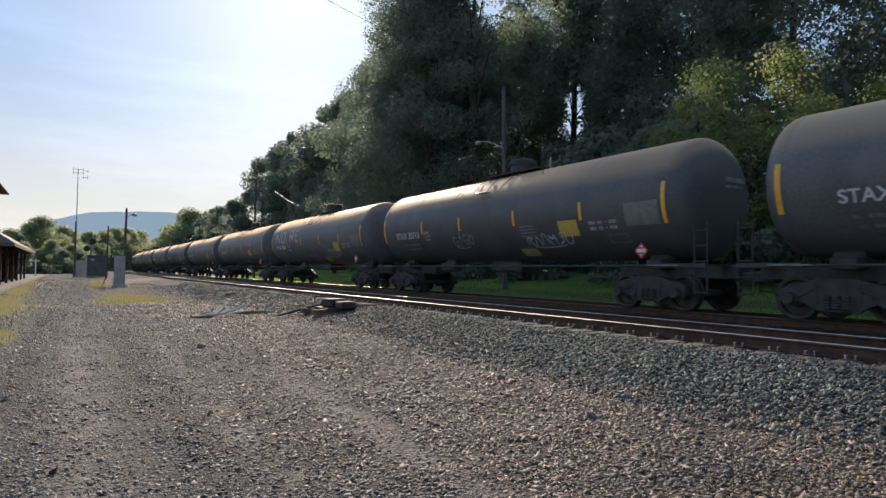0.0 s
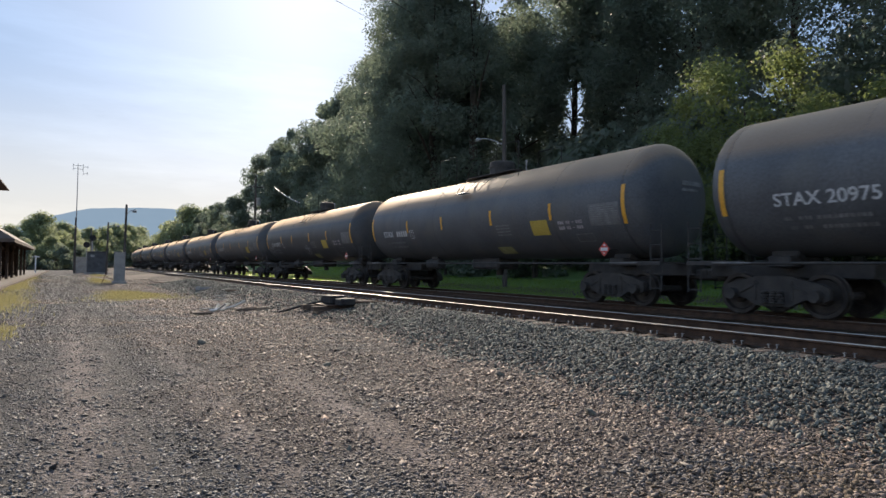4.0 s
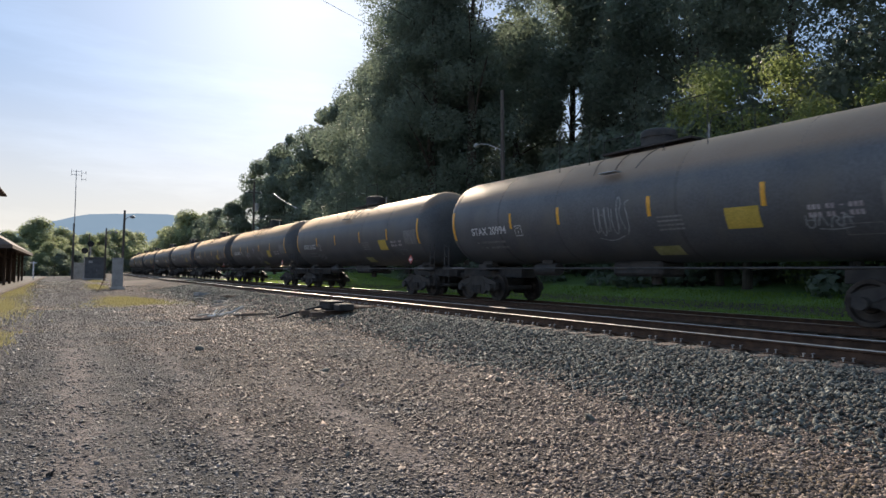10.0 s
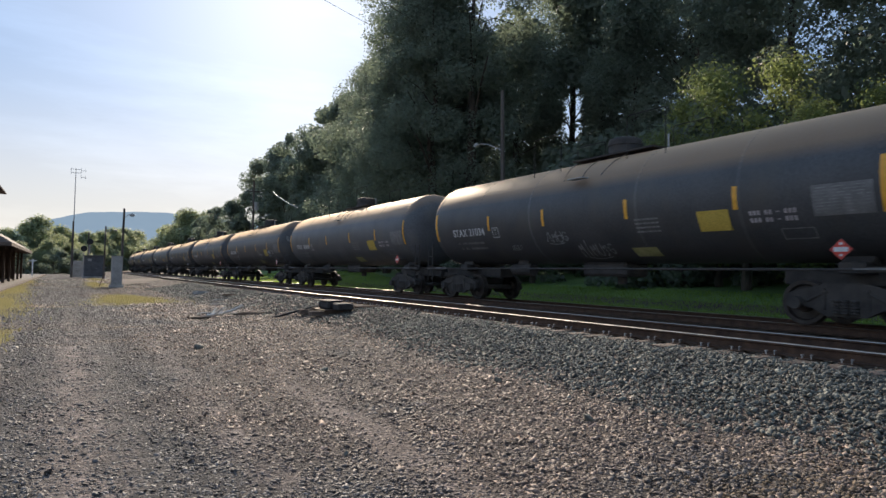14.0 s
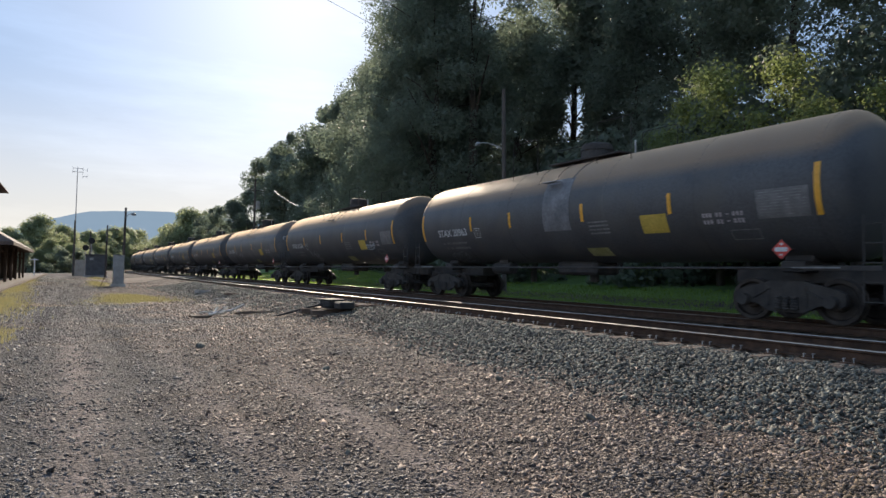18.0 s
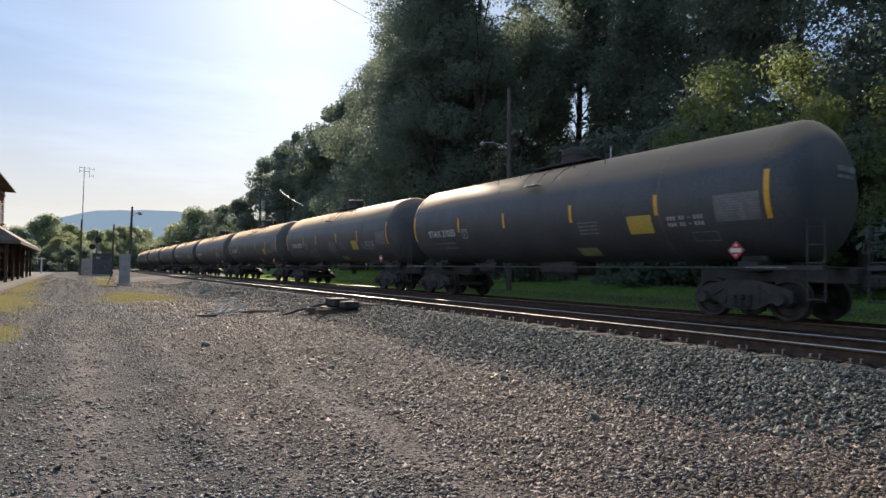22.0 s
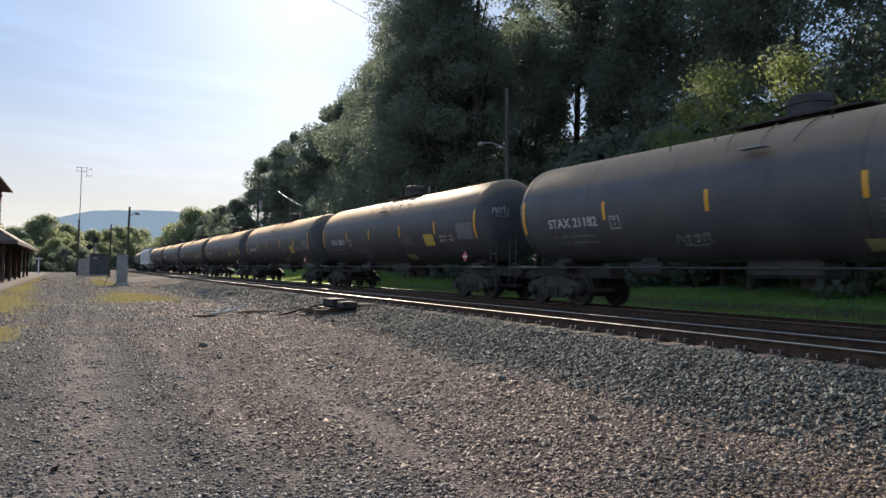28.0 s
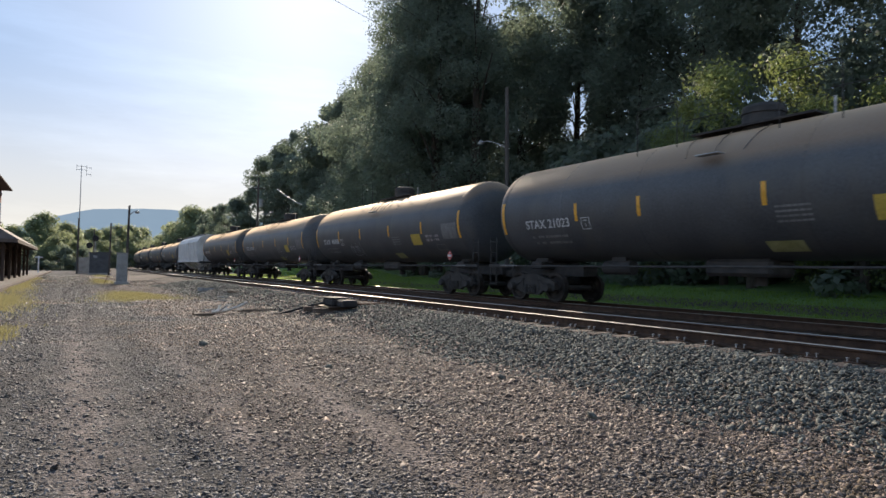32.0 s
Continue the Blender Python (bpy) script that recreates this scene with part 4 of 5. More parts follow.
def build_hopper():
    """A light grey covered hopper, in the place of a tank car."""
    car = thing("hopper_car", Matrix(), "light grey covered hopper car between black tank cars", "hopper car")
    prof = [(-1.5, 1.5), (-1.58, 2.0), (-1.58, 3.7), (-1.35, 4.15), (-0.8, 4.5), (0.8, 4.5), (1.35, 4.15), (1.58, 3.7), (1.58, 2.0), (1.5, 1.5)]
    bm = bmesh.new()
    slab(bm, prof, 14.2)
    part("body", bm, "hopper", car, "light grey hopper body")
    for k in range(9):
        y = -7.0 + k * 1.75
        bm = box(bmesh.new(), -1.6, y, 2.85, 0.05, 0.08, 1.75, 0.01)
        box(bm, 1.6, y, 2.85, 0.05, 0.08, 1.75, 0.01)
        part("side_post", bm, "hopper", car)
    for k in range(3):
        bm = slab(bmesh.new(), [(-1.35, 1.5), (-0.25, 0.55), (0.25, 0.55), (1.35, 1.5)], 2.6, Matrix.Translation((0, -4.4 + 4.4 * k, 0)))
        part("discharge_bay", bm, "hopper", car)
    bm = bmesh.new()
    for s in (-0.75, 0.75):
        box(bm, s, 0, 4.6, 0.4, 14.4, 0.04)
    for k in range(10):
        box(bm, 0, -6.5 + k * 1.44, 4.56, 1.9, 0.05, 0.05)
    part("roof_walk", bm, "galv", car)
    for k in range(4):
        part("roof_hatch", box(bmesh.new(), 0, -5.1 + 3.4 * k, 4.55, 0.7, 2.6, 0.12, 0.03), "hopper", car)
    part("side_sill", box(box(bmesh.new(), -1.55, 0, 1.48, 0.12, 15.6, 0.22, 0.01), 1.55, 0, 1.48, 0.12, 15.6, 0.22, 0.01), "hopper", car)
    for s in (-1, 1):
        bm = box(bmesh.new(), 0, s * 7.6, 0.98, 0.6, 3.0, 0.34, 0.02)
        box(bm, 0, s * 8.0, 1.35, 3.0, 0.2, 0.2, 0.02)
        part("end_sill", bm, "under", car)
        bm = box(bmesh.new(), 0, s * 9.0, 0.86, 0.24, 0.5, 0.24, 0.03)
        part("coupler", bm, "cast", car)
        bm = bmesh.new()
        for q in (-1.5, -1.0):
            rod(bm, (q, s * 7.95, 0.5), (q, s * 7.95, 4.3), 0.02, 6)
        for i in range(10):
            rod(bm, (-1.5, s * 7.95, 0.6 + 0.38 * i), (-1.0, s * 7.95, 0.6 + 0.38 * i), 0.015, 6)
        part("end_ladder", bm, "hopper", car)
        build_truck(car, s * 6.7, TRUCK_MESH)
    return car


# reporting marks that can be read; the others keep bars
NUMBERS = {-1: "20713", 0: "20361", 1: "20975", 3: "20917", 4: "21157", 5: "20439", 6: "20994", 7: "21222", 8: "20702", 9: "21034", 11: "21049", 12: "20963",
           13: "21236", 14: "21208", 15: "21035", 16: "20767", 17: "20872", 19: "21182", 20: "20551", 21: "20937", 22: "21023"}
# sprayed tags: car, from and to along the car, low and high, stroke, strokes, paint
TAGS = [(-1, 2.1, 0.7, 1.85, 2.4, 0.05, 4, "graffiti"), (0, 4.6, 2.9, 1.9, 2.15, 0.05, 5, "moss"), (0, 2.7, 1.1, 1.9, 2.28, 0.075, 5, "moss"), (21, 1.4, 0.9, 1.55, 2.5, 0.05, 1, "graffiti"), (-1, -2.2, -4.3, 1.75, 2.2, 0.05, 6, "ice"), (0, -2.4, -4.6, 1.7, 2.2, 0.05, 6, "ice"), (0, 1.0, -0.6, 1.55, 1.95, 0.04, 5, "graffiti"),
        (3, 7.4, 6.3, 1.95, 2.4, 0.035, 5, "graffiti"), (3, -0.2, -1.1, 1.75, 2.25, 0.05, 4, "graffiti"), (5, -1.1, -2.6, 1.9, 2.35, 0.06, 5, "ice"),
        (6, 0.6, -0.7, 2.0, 3.1, 0.035, 6, "graffiti"), (6, -5.0, -5.9, 1.9, 2.2, 0.035, 4, "graffiti"), (7, 4.7, 3.5, 1.7, 2.0, 0.035, 5, "graffiti"),
        (8, 2.9, 1.5, 1.95, 2.65, 0.05, 6, "graffiti"), (8, 0.5, 0.05, 2.4, 2.8, 0.04, 3, "violet"), (8, -0.05, -1.46, 1.72, 2.08, 0.045, 5, "graffiti"),
        (8, 0.4, -0.5, 1.42, 1.72, 0.04, 4, "graffiti"), (9, 1.47, 0.53, 1.9, 2.28, 0.04, 4, "graffiti"), (9, 0.36, -0.97, 1.48, 1.95, 0.035, 6, "graffiti"),
        (9, 3.4, 2.8, 1.75, 1.92, 0.03, 4, "graffiti"), (11, 4.9, 4.1, 1.85, 2.2, 0.04, 4, "graffiti"), (11, -4.5, -5.4, 2.0, 2.45, 0.05, 3, "ice"),
        (11, -1.0, -3.1, 1.42, 1.95, 0.05, 6, "straw"), (11, -2.2, -3.2, 2.0, 2.2, 0.03, 5, "graffiti"), (12, 6.4, 5.2, 1.4, 1.75, 0.025, 6, "graffiti"),
        (13, 3.7, 2.4, 1.55, 2.15, 0.04, 6, "graffiti"), (13, -4.6, -5.6, 2.0, 2.35, 0.05, 4, "ice"), (14, 3.3, 1.9, 1.75, 2.4, 0.045, 4, "graffiti"),
        (16, 3.7, 2.2, 1.6, 2.35, 0.04, 5, "graffiti"), (16, 0.0, -1.1, 1.85, 2.6, 0.045, 5, "graffiti"), (16, -4.5, -6.1, 2.02, 2.4, 0.05, 6, "graffiti"),
        (18, -4.9, -5.5, 2.1, 2.45, 0.04, 3, "graffiti"), (19, 2.2, 1.2, 1.7, 2.0, 0.04, 4, "graffiti"), (20, 3.1, 1.9, 1.6, 2.1, 0.04, 4, "graffiti"),
        (23, 3.0, 1.6, 1.7, 2.3, 0.045, 5, "graffiti"), (24, -2.0, -3.4, 1.7, 2.2, 0.045, 5, "graffiti")]
# big block letters on one car: strokes in units of a letter's width and height
BLOCK = {"N": [[(0, 0), (0, 1)], [(0, 1), (1, 0)], [(1, 0), (1, 1)]], "O": [[(0.1, 0), (0, 0.5), (0.15, 1), (0.85, 1), (1, 0.5), (0.9, 0), (0.1, 0)]],
         "R": [[(0, 0), (0, 1)], [(0, 1), (0.8, 1), (0.95, 0.75), (0.8, 0.5), (0, 0.5)], [(0.4, 0.5), (1, 0)]],
         "E": [[(0, 0), (0, 1)], [(0, 1), (0.9, 1)], [(0, 0.52), (0.7, 0.52)], [(0, 0), (0.9, 0)]]}


def mark_car(car, n):
    """What sets one car apart: its number and the paint sprayed on it."""
    m = Matrix.Translation(on_tank(5.54, 2.38, 0.012)) @ pose(0, 0, 0, 0, -16.5, 0) @ pose(0, 0, 0, 0, 0, -90)
    if n in NUMBERS:
        writing("STAX " + NUMBERS[n], 0.27, "stencil", m, "car_number", car, 1.02)
    else:
        writing("STAX", 0.27, "stencil", m @ Matrix.Translation((-0.55, 0, 0)), "car_number", car, 1.02)
        bm = bmesh.new()
        for k in range(5):
            ribbon(bm, [(5.3 - 0.2 * k, 2.38), (5.18 - 0.2 * k, 2.38)], 0.25)
        part("number_print", bm, "stencil", car)["kind"] = "stuff"
    for tag in TAGS:
        if tag[0] == n:
            part("sprayed_tag", scribble(n * 7 + int(tag[1] * 10), *tag[1:5], tag[5] * 0.9, tag[6]), tag[7], car, "sprayed tag of looping strokes")
    if n in END_TAGS:
        end_tag(car, n, END_TAGS[n])
    if n == 12:
        part("buffed_patch", patch(0.35, -0.8, 2.2, 3.75, 0.007, 12, 2), "buff", car, "pale grey patch painted over the tank")
    if n == 0:
        y = 6.6
        for ch, w in (("N", 0.85), ("O", 0.75), (" ", 0.3), ("R", 0.7), ("E", 0.6)):
            if ch in BLOCK:
                bm = bmesh.new()
                for st in BLOCK[ch]:
                    ribbon(bm, [(y - a * w, 2.72 + b * 0.66) for a, b in st], 0.2, 0.014)
                part("sprayed_letter", bm, "letters", car, "large pinkish white sprayed block letter")
            y -= w + 0.38


END_TAGS = {11: 0.62, 14: 1.0, 20: 0.7}       # cars with a tag sprayed on the end, and how wide it is


def end_tag(car, n, wide):
    """Strokes sprayed on the domed end of a tank."""
    flat = scribble(n + 3, 0.0, 1.0, 0.0, 1.0, 0.07, 4)
    for v in flat.verts:
        v.co.x = -1.1 + wide * v.co.y
        v.co.z = 2.98 + 0.4 * v.co.z
        f = min(1.0, (math.hypot(v.co.x, v.co.z - TANK_Z) / TANK_R) ** 1.25)
        v.co.y = -8.25 + 0.55 * (1 - math.sqrt(1 - f * f)) ** 1.15 - 0.02
    part("sprayed_tag", flat, "graffiti", car, "sprayed tag on the domed end of the tank")


STENCILS = []


def line_up():
    cars = {}
    kinds = [build_tank_car((4.26, 1.46, -1.78, -4.82), -0.52), build_tank_car((4.26, 1.99, -1.31, -4.25), 0.0), build_tank_car((4.26, 1.11, -2.15, -5.1), -0.87)]
    used = set()
    for n in range(-4, 33):
        if n == 26:
            cars[n] = build_hopper()
        else:
            k = 1 if n in (1, 3, 6, 8, 12, 14, 16, 22) else 2 if n == 19 else 0
            cars[n] = copy_thing(kinds[k], Matrix()) if k in used else kinds[k]
            used.add(k)
    for n, car in cars.items():
        if n != 26:
            STENCILS.append((car, n))
    for car, n in STENCILS:
        mark_car(car, n)
    return cars


def car_at(n, t):
    """Pose of car n of the train at t seconds."""
    s = 43.46 + PITCH * n - 13.3035 * t - 0.000864 * t * t - 7.67
    x, y, a = on_line(s)
    return pose(x, y, RAIL, 0, 0, -math.degrees(a))


# ---------------------------------------------------------------- trees
def crown_mesh(name, height, radius, base, leaves, seed, material="leaf", leaf=0.17, clumps=34, swell=1.0, at=None, dome=0.78):
    """A crown of many small leaves set round boughs, with gaps between the clumps."""
    rng = np.random.default_rng(seed)
    cen, rad = [], []
    for k in range(clumps):
        f = rng.random() ** 0.8
        z = base + (height - base) * f
        reach = radius * (math.sin(math.pi * min(1, 0.22 + dome * f)) ** 0.7) * rng.uniform(0.35, 0.9)
        a = rng.uniform(0, 2 * math.pi)
        cen.append((reach * math.cos(a), reach * math.sin(a), z))
        rad.append(radius * rng.uniform(0.13, 0.36) * swell)
    cen, rad = np.array(cen), np.array(rad)
    pick = rng.choice(clumps, leaves, p=rad ** 2 / (rad ** 2).sum())
    way = rng.standard_normal((leaves, 3))
    way /= np.linalg.norm(way, axis=1)[:, None]
    r = rad[pick] * (rng.uniform(0.45, 1.08, leaves) ** 0.6 if dome > 0.7 else rng.uniform(0.15, 1.3, leaves) ** 0.8)
    spot = cen[pick] + way * r[:, None] * np.array([1, 1, 0.75])
    if at is not None:               # a break in the foliage through which the sky shows
        wide = spot @ np.array(at.to_3x3()).T + np.array(at.translation)
        f = ((wide - GAP_A) @ GAP_WAY)[:, None]
        d = wide - GAP_A - f * GAP_WAY
        f = np.clip(f[:, 0] / 25, 0.5, 4)
        wave = 0.25 * np.sin(wide[:, 2] * 5) + 0.2 * np.sin(wide[:, 2] * 2.1 + 1)
        gone = (np.hypot(d[:, 0], d[:, 1]) / (0.44 + 0.5 * wave) < f) & (np.abs(d[:, 2]) < 1.1 * f) & (rng.random(leaves) < 0.96)
        spot, way = spot[~gone], way[~gone]
        leaves = len(spot)
    nrm = way + rng.normal(0, 0.6, (leaves, 3)) + np.array([0, 0, 0.5])
    nrm /= np.linalg.norm(nrm, axis=1)[:, None]
    side = np.cross(nrm, rng.standard_normal((leaves, 3)))
    side /= np.linalg.norm(side, axis=1)[:, None]
    tip = np.cross(nrm, side)
    s = leaf * rng.uniform(0.65, 1.35, leaves)[:, None]
    v = np.stack([spot - tip * s, spot + side * s * 0.62 - nrm * s * 0.15, spot + tip * s, spot - side * s * 0.62 - nrm * s * 0.15], 1)
    faces = np.arange(leaves * 4).reshape(-1, 4)
    return fast_mesh(name, v.reshape(-1, 3), faces, material)


def trunk_mesh(name, height, r, seed, base):
    rng = random.Random(seed)
    bm = bmesh.new()
    pts = [Vector((0, 0, -0.3))]
    for k in range(1, 7):
        pts.append(Vector((rng.uniform(-0.25, 0.25) * k * 0.35, rng.uniform(-0.25, 0.25) * k * 0.35, height * 0.8 * k / 6)))
    for i in range(6):
        rod(bm, pts[i], pts[i + 1], r * (1 - i / 7), 10, r * (1 - (i + 1) / 7))
    for k in range(9):
        f = rng.uniform(0.25, 0.95)
        p = pts[0].lerp(pts[-1], f)
        a = rng.uniform(0, 6.28)
        reach = height * 0.15 * rng.uniform(0.6, 1.1)
        q = p + Vector((math.cos(a) * reach, math.sin(a) * reach, reach * rng.uniform(0.3, 0.9)))
        mid = p.lerp(q, 0.5) + Vector((0, 0, reach * 0.12))
        rod(bm, p, mid, r * 0.34 * (1.1 - f), 6, r * 0.24 * (1.1 - f))
        rod(bm, mid, q, r * 0.24 * (1.1 - f), 6, r * 0.08)
    return shared(name, bm, "bark")


TREE_KINDS = {
    # height, crown radius, foot of the crown, leaves, leaf size, clumps, material
    "tall": (26, 6.0, 3.0, LEAVES[0], 0.105, 80, "leaf"),
    "high": (29, 8.2, 3.5, LEAVES[5], 0.115, 130, "leaf"),
    "spire": (32, 6.6, 3.5, LEAVES[5], 0.115, 130, "leaf"),
    "broad": (20, 6.2, 2.2, LEAVES[0], 0.105, 72, "leaf"),
    "mid": (20, 6.2, 2.2, 15000, 0.2, 72, "leaf"),
    "slim": (18, 4.2, 2.0, LEAVES[1], 0.16, 32, "leaf"),
    "light": (12, 4.8, 1.0, LEAVES[4], 0.1, 60, "leaf_light"),
    "back": (26, 6.8, 2.5, LEAVES[1], 0.25, 40, "leaf"),
    "bush": (5.0, 3.4, 0.2, LEAVES[2], 0.16, 22, "leaf"),
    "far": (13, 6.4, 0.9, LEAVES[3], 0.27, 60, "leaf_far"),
}
TREE_MESH = {}
GAP_A = np.array((0.0, 0.0, 1.51))
GAP_WAY = np.array((26.0, 27.7, 9.8)) / np.linalg.norm((26.0, 27.7, 9.8))


def tree(kind, x, y, size=1.0, turn=0.0, label="", variant=0):
    h, r, base, n, leaf, clumps, mat = TREE_KINDS[kind]
    key = (kind, variant)
    if key not in TREE_MESH:
        seed = sum(map(ord, kind)) + 31 * variant
        TREE_MESH[key] = (trunk_mesh("trunk", h, 0.13 + h * 0.013, seed, base), crown_mesh("crown", h, r, base, n, seed, mat, leaf, clumps, 1.2 if kind == "far" else 0.85 if kind in ("light", "high", "spire") else 1.0, dome=0.6 if kind in ("light", "high", "spire") else 0.78))
    name = "bush" if kind == "bush" else "tree"
    m = pose(x, y, ground_z(x, y) - 0.05, 0, 0, turn) @ Matrix.Diagonal((size, size, size, 1))
    crown = TREE_MESH[key][1]
    if kind in ("tall", "broad", "back", "light", "high", "spire") and abs(x * 0.734 - y * 0.679) < 8 and x > 20:
        seed = sum(map(ord, kind)) + 31 * variant
        crown = crown_mesh("crown", h, r, base, n, seed, mat, leaf, clumps, 0.85 if kind in ("light", "high", "spire") else 1.0, m, 0.6 if kind in ("light", "high", "spire") else 0.78)
    ob = thing(name, m,
               label or "tall leafy tree in full summer foliage behind the tracks", name, "trees along the line")
    part("trunk", TREE_MESH[key][0], None, ob)
    part("crown", crown, None, ob)
    return ob


def build_trees():
    rng = random.Random(11)
    # the high wall of trees close to the line
    for kind, x, y, size, var in [("high", 29.0, 2, 1.0, 0), ("high", 33.5, 12, 0.98, 1), ("high", 40.0, 22, 0.95, 0), ("high", 43.0, 31, 1.05, 1), ("high", 44.0, 41, 1.1, 0), ("spire", 29.2, 43.5, 1.05, 0), ("spire", 29.4, 50, 1.08, 1), ("spire", 30.6, 57, 1.04, 0),
                                  ("tall", 27.0, 46.0, 1.12, 1), ("tall", 27.8, 49.5, 1.1, 0), ("tall", 28.8, 51.5, 1.14, 0), ("tall", 30.5, 56, 1.1, 1), ("broad", 37.0, 47, 1.15, 1), ("broad", 37.5, 55, 1.2, 0), ("high", 46.0, 49, 1.05, 0), ("broad", 41.0, 36, 1.1, 0), ("high", 52.0, 56, 1.1, 1), ("broad", 31.0, 63, 1.24, 0), ("broad", 33.0, 72, 1.3, 1), ("mid", 41.5, 99, 1.46, 0),
                                  ("slim", 40.4, 109, 1.59, 0), ("mid", 42.1, 120, 1.4, 1), ("slim", 41.1, 131, 1.56, 1), ("mid", 42.1, 143, 1.34, 0), ("mid", 41.6, 157, 1.34, 1),
                                  ("slim", 34.5, 142, 0.95, 1), ("mid", 34.0, 154, 0.8, 0), ("mid", 34.0, 168, 0.8, 1), ("slim", 34.0, 182, 0.92, 0), ("mid", 36.0, 198, 0.8, 1),
                                  ("mid", 38.0, 216, 0.84, 0)]:
        tree(kind, x, y, size, rng.uniform(0, 360), variant=var)
    for y in range(-4, 150, 9):
        tree("back", (45.0 if 18 < y < 62 else 38.5 if y < 62 else 43.0) + rng.uniform(-1.5, 2.5), y + rng.uniform(-2, 2), rng.uniform(1.05, 1.2) * (1.0 if y < 62 else 0.8), rng.uniform(0, 360), variant=y % 2)
    # lower trees in the sun before the wall, sunlight also put into their leaf colour
    for x, y, size in [(26.6, 12.4, 0.66), (26.8, 17.0, 0.86), (25.6, 5.0, 0.9), (27.6, 21.0, 0.66)]:
        tree("light", x, y, size, rng.uniform(0, 360), "light green tree in the sun behind the train, leaves tinted for sunlight")
    for y in range(-4, 150, 6):
        tree("bush", (26.8 if y < 56 else 32.0) + rng.uniform(-0.5, 1.5), y + rng.uniform(-2, 2), rng.uniform(0.8, 1.2), rng.uniform(0, 360), "dark green undergrowth at the foot of the trees")
    for y in range(2, 46, 5):
        tree("bush", 34.0 + rng.uniform(-0.8, 0.8), y + rng.uniform(-1, 1), rng.uniform(1.7, 2.1), rng.uniform(0, 360), "tall dark shrubs under the trees")
    # trees far down the line and beyond the depot
    for x, y, size in [(-11.5, 172, 0.72), (-6.2, 178, 0.98), (-1.2, 186, 0.86), (-16.5, 178, 0.8), (2.6, 205, 0.6), (-24, 186, 0.9), (-34, 190, 0.9), (-9, 164, 0.5), (-3.6, 166, 0.55),
                       (0.6, 172, 0.5), (6, 262, 1.05), (11, 272, 1.1), (16, 282, 1.25), (1, 272, 1.05), (-6, 282, 1.1), (21, 292, 1.3), (26, 305, 1.3), (-16, 292, 0.9), (-27, 296, 0.95),
                       (35.5, 230, 1.5), (31.0, 236, 1.15), (40.5, 226, 1.4), (44, 252, 0.95), (48, 236, 0.9), (45, 218, 0.95), (41, 202, 0.95), (52, 272, 1.0), (58, 290, 1.0), (64, 310, 1.1), (36, 320, 1.1), (46, 335, 1.2)]:
        tree("bush", x + 1.5, y - 8, 0.8 + 0.5 * size, rng.uniform(0, 360), "low green shrubs under the distant trees")
        tree("far", x, y, size, rng.uniform(0, 360), "distant leafy tree, its leaves paled to stand for haze")


def build_grass():
    """Lawn behind the train and dry tufts in the yard, as blades."""
    rng = np.random.default_rng(8)

    def blades(name, x, y, h, material, label, wide=0.012):
        n = len(x)
        z = np.array([ground_z(a, b) for a, b in zip(x, y)])
        root = np.stack([x, y, z], -1)
        a = rng.uniform(0, 6.28, n)
        side = np.stack([np.cos(a), np.sin(a), np.zeros(n)], -1) * wide
        lean = rng.normal(0, 0.35, (n, 3)) * h[:, None]
        lean[:, 2] = h
        v = np.stack([root - side, root + side, root + lean], 1)
        me = fast_mesh(name, v.reshape(-1, 3), np.arange(n * 3).reshape(-1, 3), material)
        tagged(new(name, me), label, "grass", kind="stuff")

    n = 80000
    y = 2 + 95 * rng.random(n) ** 1.2
    x = 16.8 + (9.0 + np.clip(y - 50, 0, 20) * 0.3) * rng.random(n)
    blades("lawn_grass", x, y, rng.uniform(0.06, 0.16, n), "grass", "green grass strip behind the train", 0.02)
    xs, ys = [], []
    for cx, cy, rx, ry, k in DRY_PATCHES:
        r, a = np.abs(rng.normal(0, 0.55, k)), rng.uniform(0, 6.28, k)
        wob = 1 + 0.3 * np.sin(3 * a + cx)
        xs.append(cx + rx * r * np.cos(a) * wob)
        ys.append(cy + ry * r * np.sin(a) * wob)
    x, y = np.concatenate(xs), np.concatenate(ys)
    blades("dry_grass", x, y, rng.uniform(0.04, 0.13, len(x)), "dry", "yellowed dry grass tufts in the gravel", 0.012)


DRY_PATCHES = [(2.6, 33, 1.3, 4.0, 14000), (-2.6, 29, 1.3, 6.5, 14000), (-1.6, 16.3, 0.6, 1.3, 3500), (-3.0, 47, 1.0, 9, 12000), (-3.4, 70, 0.9, 14, 8000),
               (2.3, 62, 0.8, 9, 6000), (3.2, 90, 0.8, 12, 5000)]


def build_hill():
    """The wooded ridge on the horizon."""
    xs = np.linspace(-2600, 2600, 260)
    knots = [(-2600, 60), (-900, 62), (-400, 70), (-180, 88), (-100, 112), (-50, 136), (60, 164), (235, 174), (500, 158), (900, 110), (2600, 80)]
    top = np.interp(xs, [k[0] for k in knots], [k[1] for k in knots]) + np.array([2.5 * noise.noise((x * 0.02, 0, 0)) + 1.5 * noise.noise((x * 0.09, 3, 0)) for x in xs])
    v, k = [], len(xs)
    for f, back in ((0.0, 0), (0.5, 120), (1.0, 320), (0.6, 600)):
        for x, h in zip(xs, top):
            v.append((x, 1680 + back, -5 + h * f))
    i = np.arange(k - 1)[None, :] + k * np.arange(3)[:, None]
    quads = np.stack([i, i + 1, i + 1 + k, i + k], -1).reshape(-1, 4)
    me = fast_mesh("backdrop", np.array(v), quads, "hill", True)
    tagged(new("backdrop", me), "long wooded ridge, glowing in a blue that stands for haze", "hill", kind="structure")


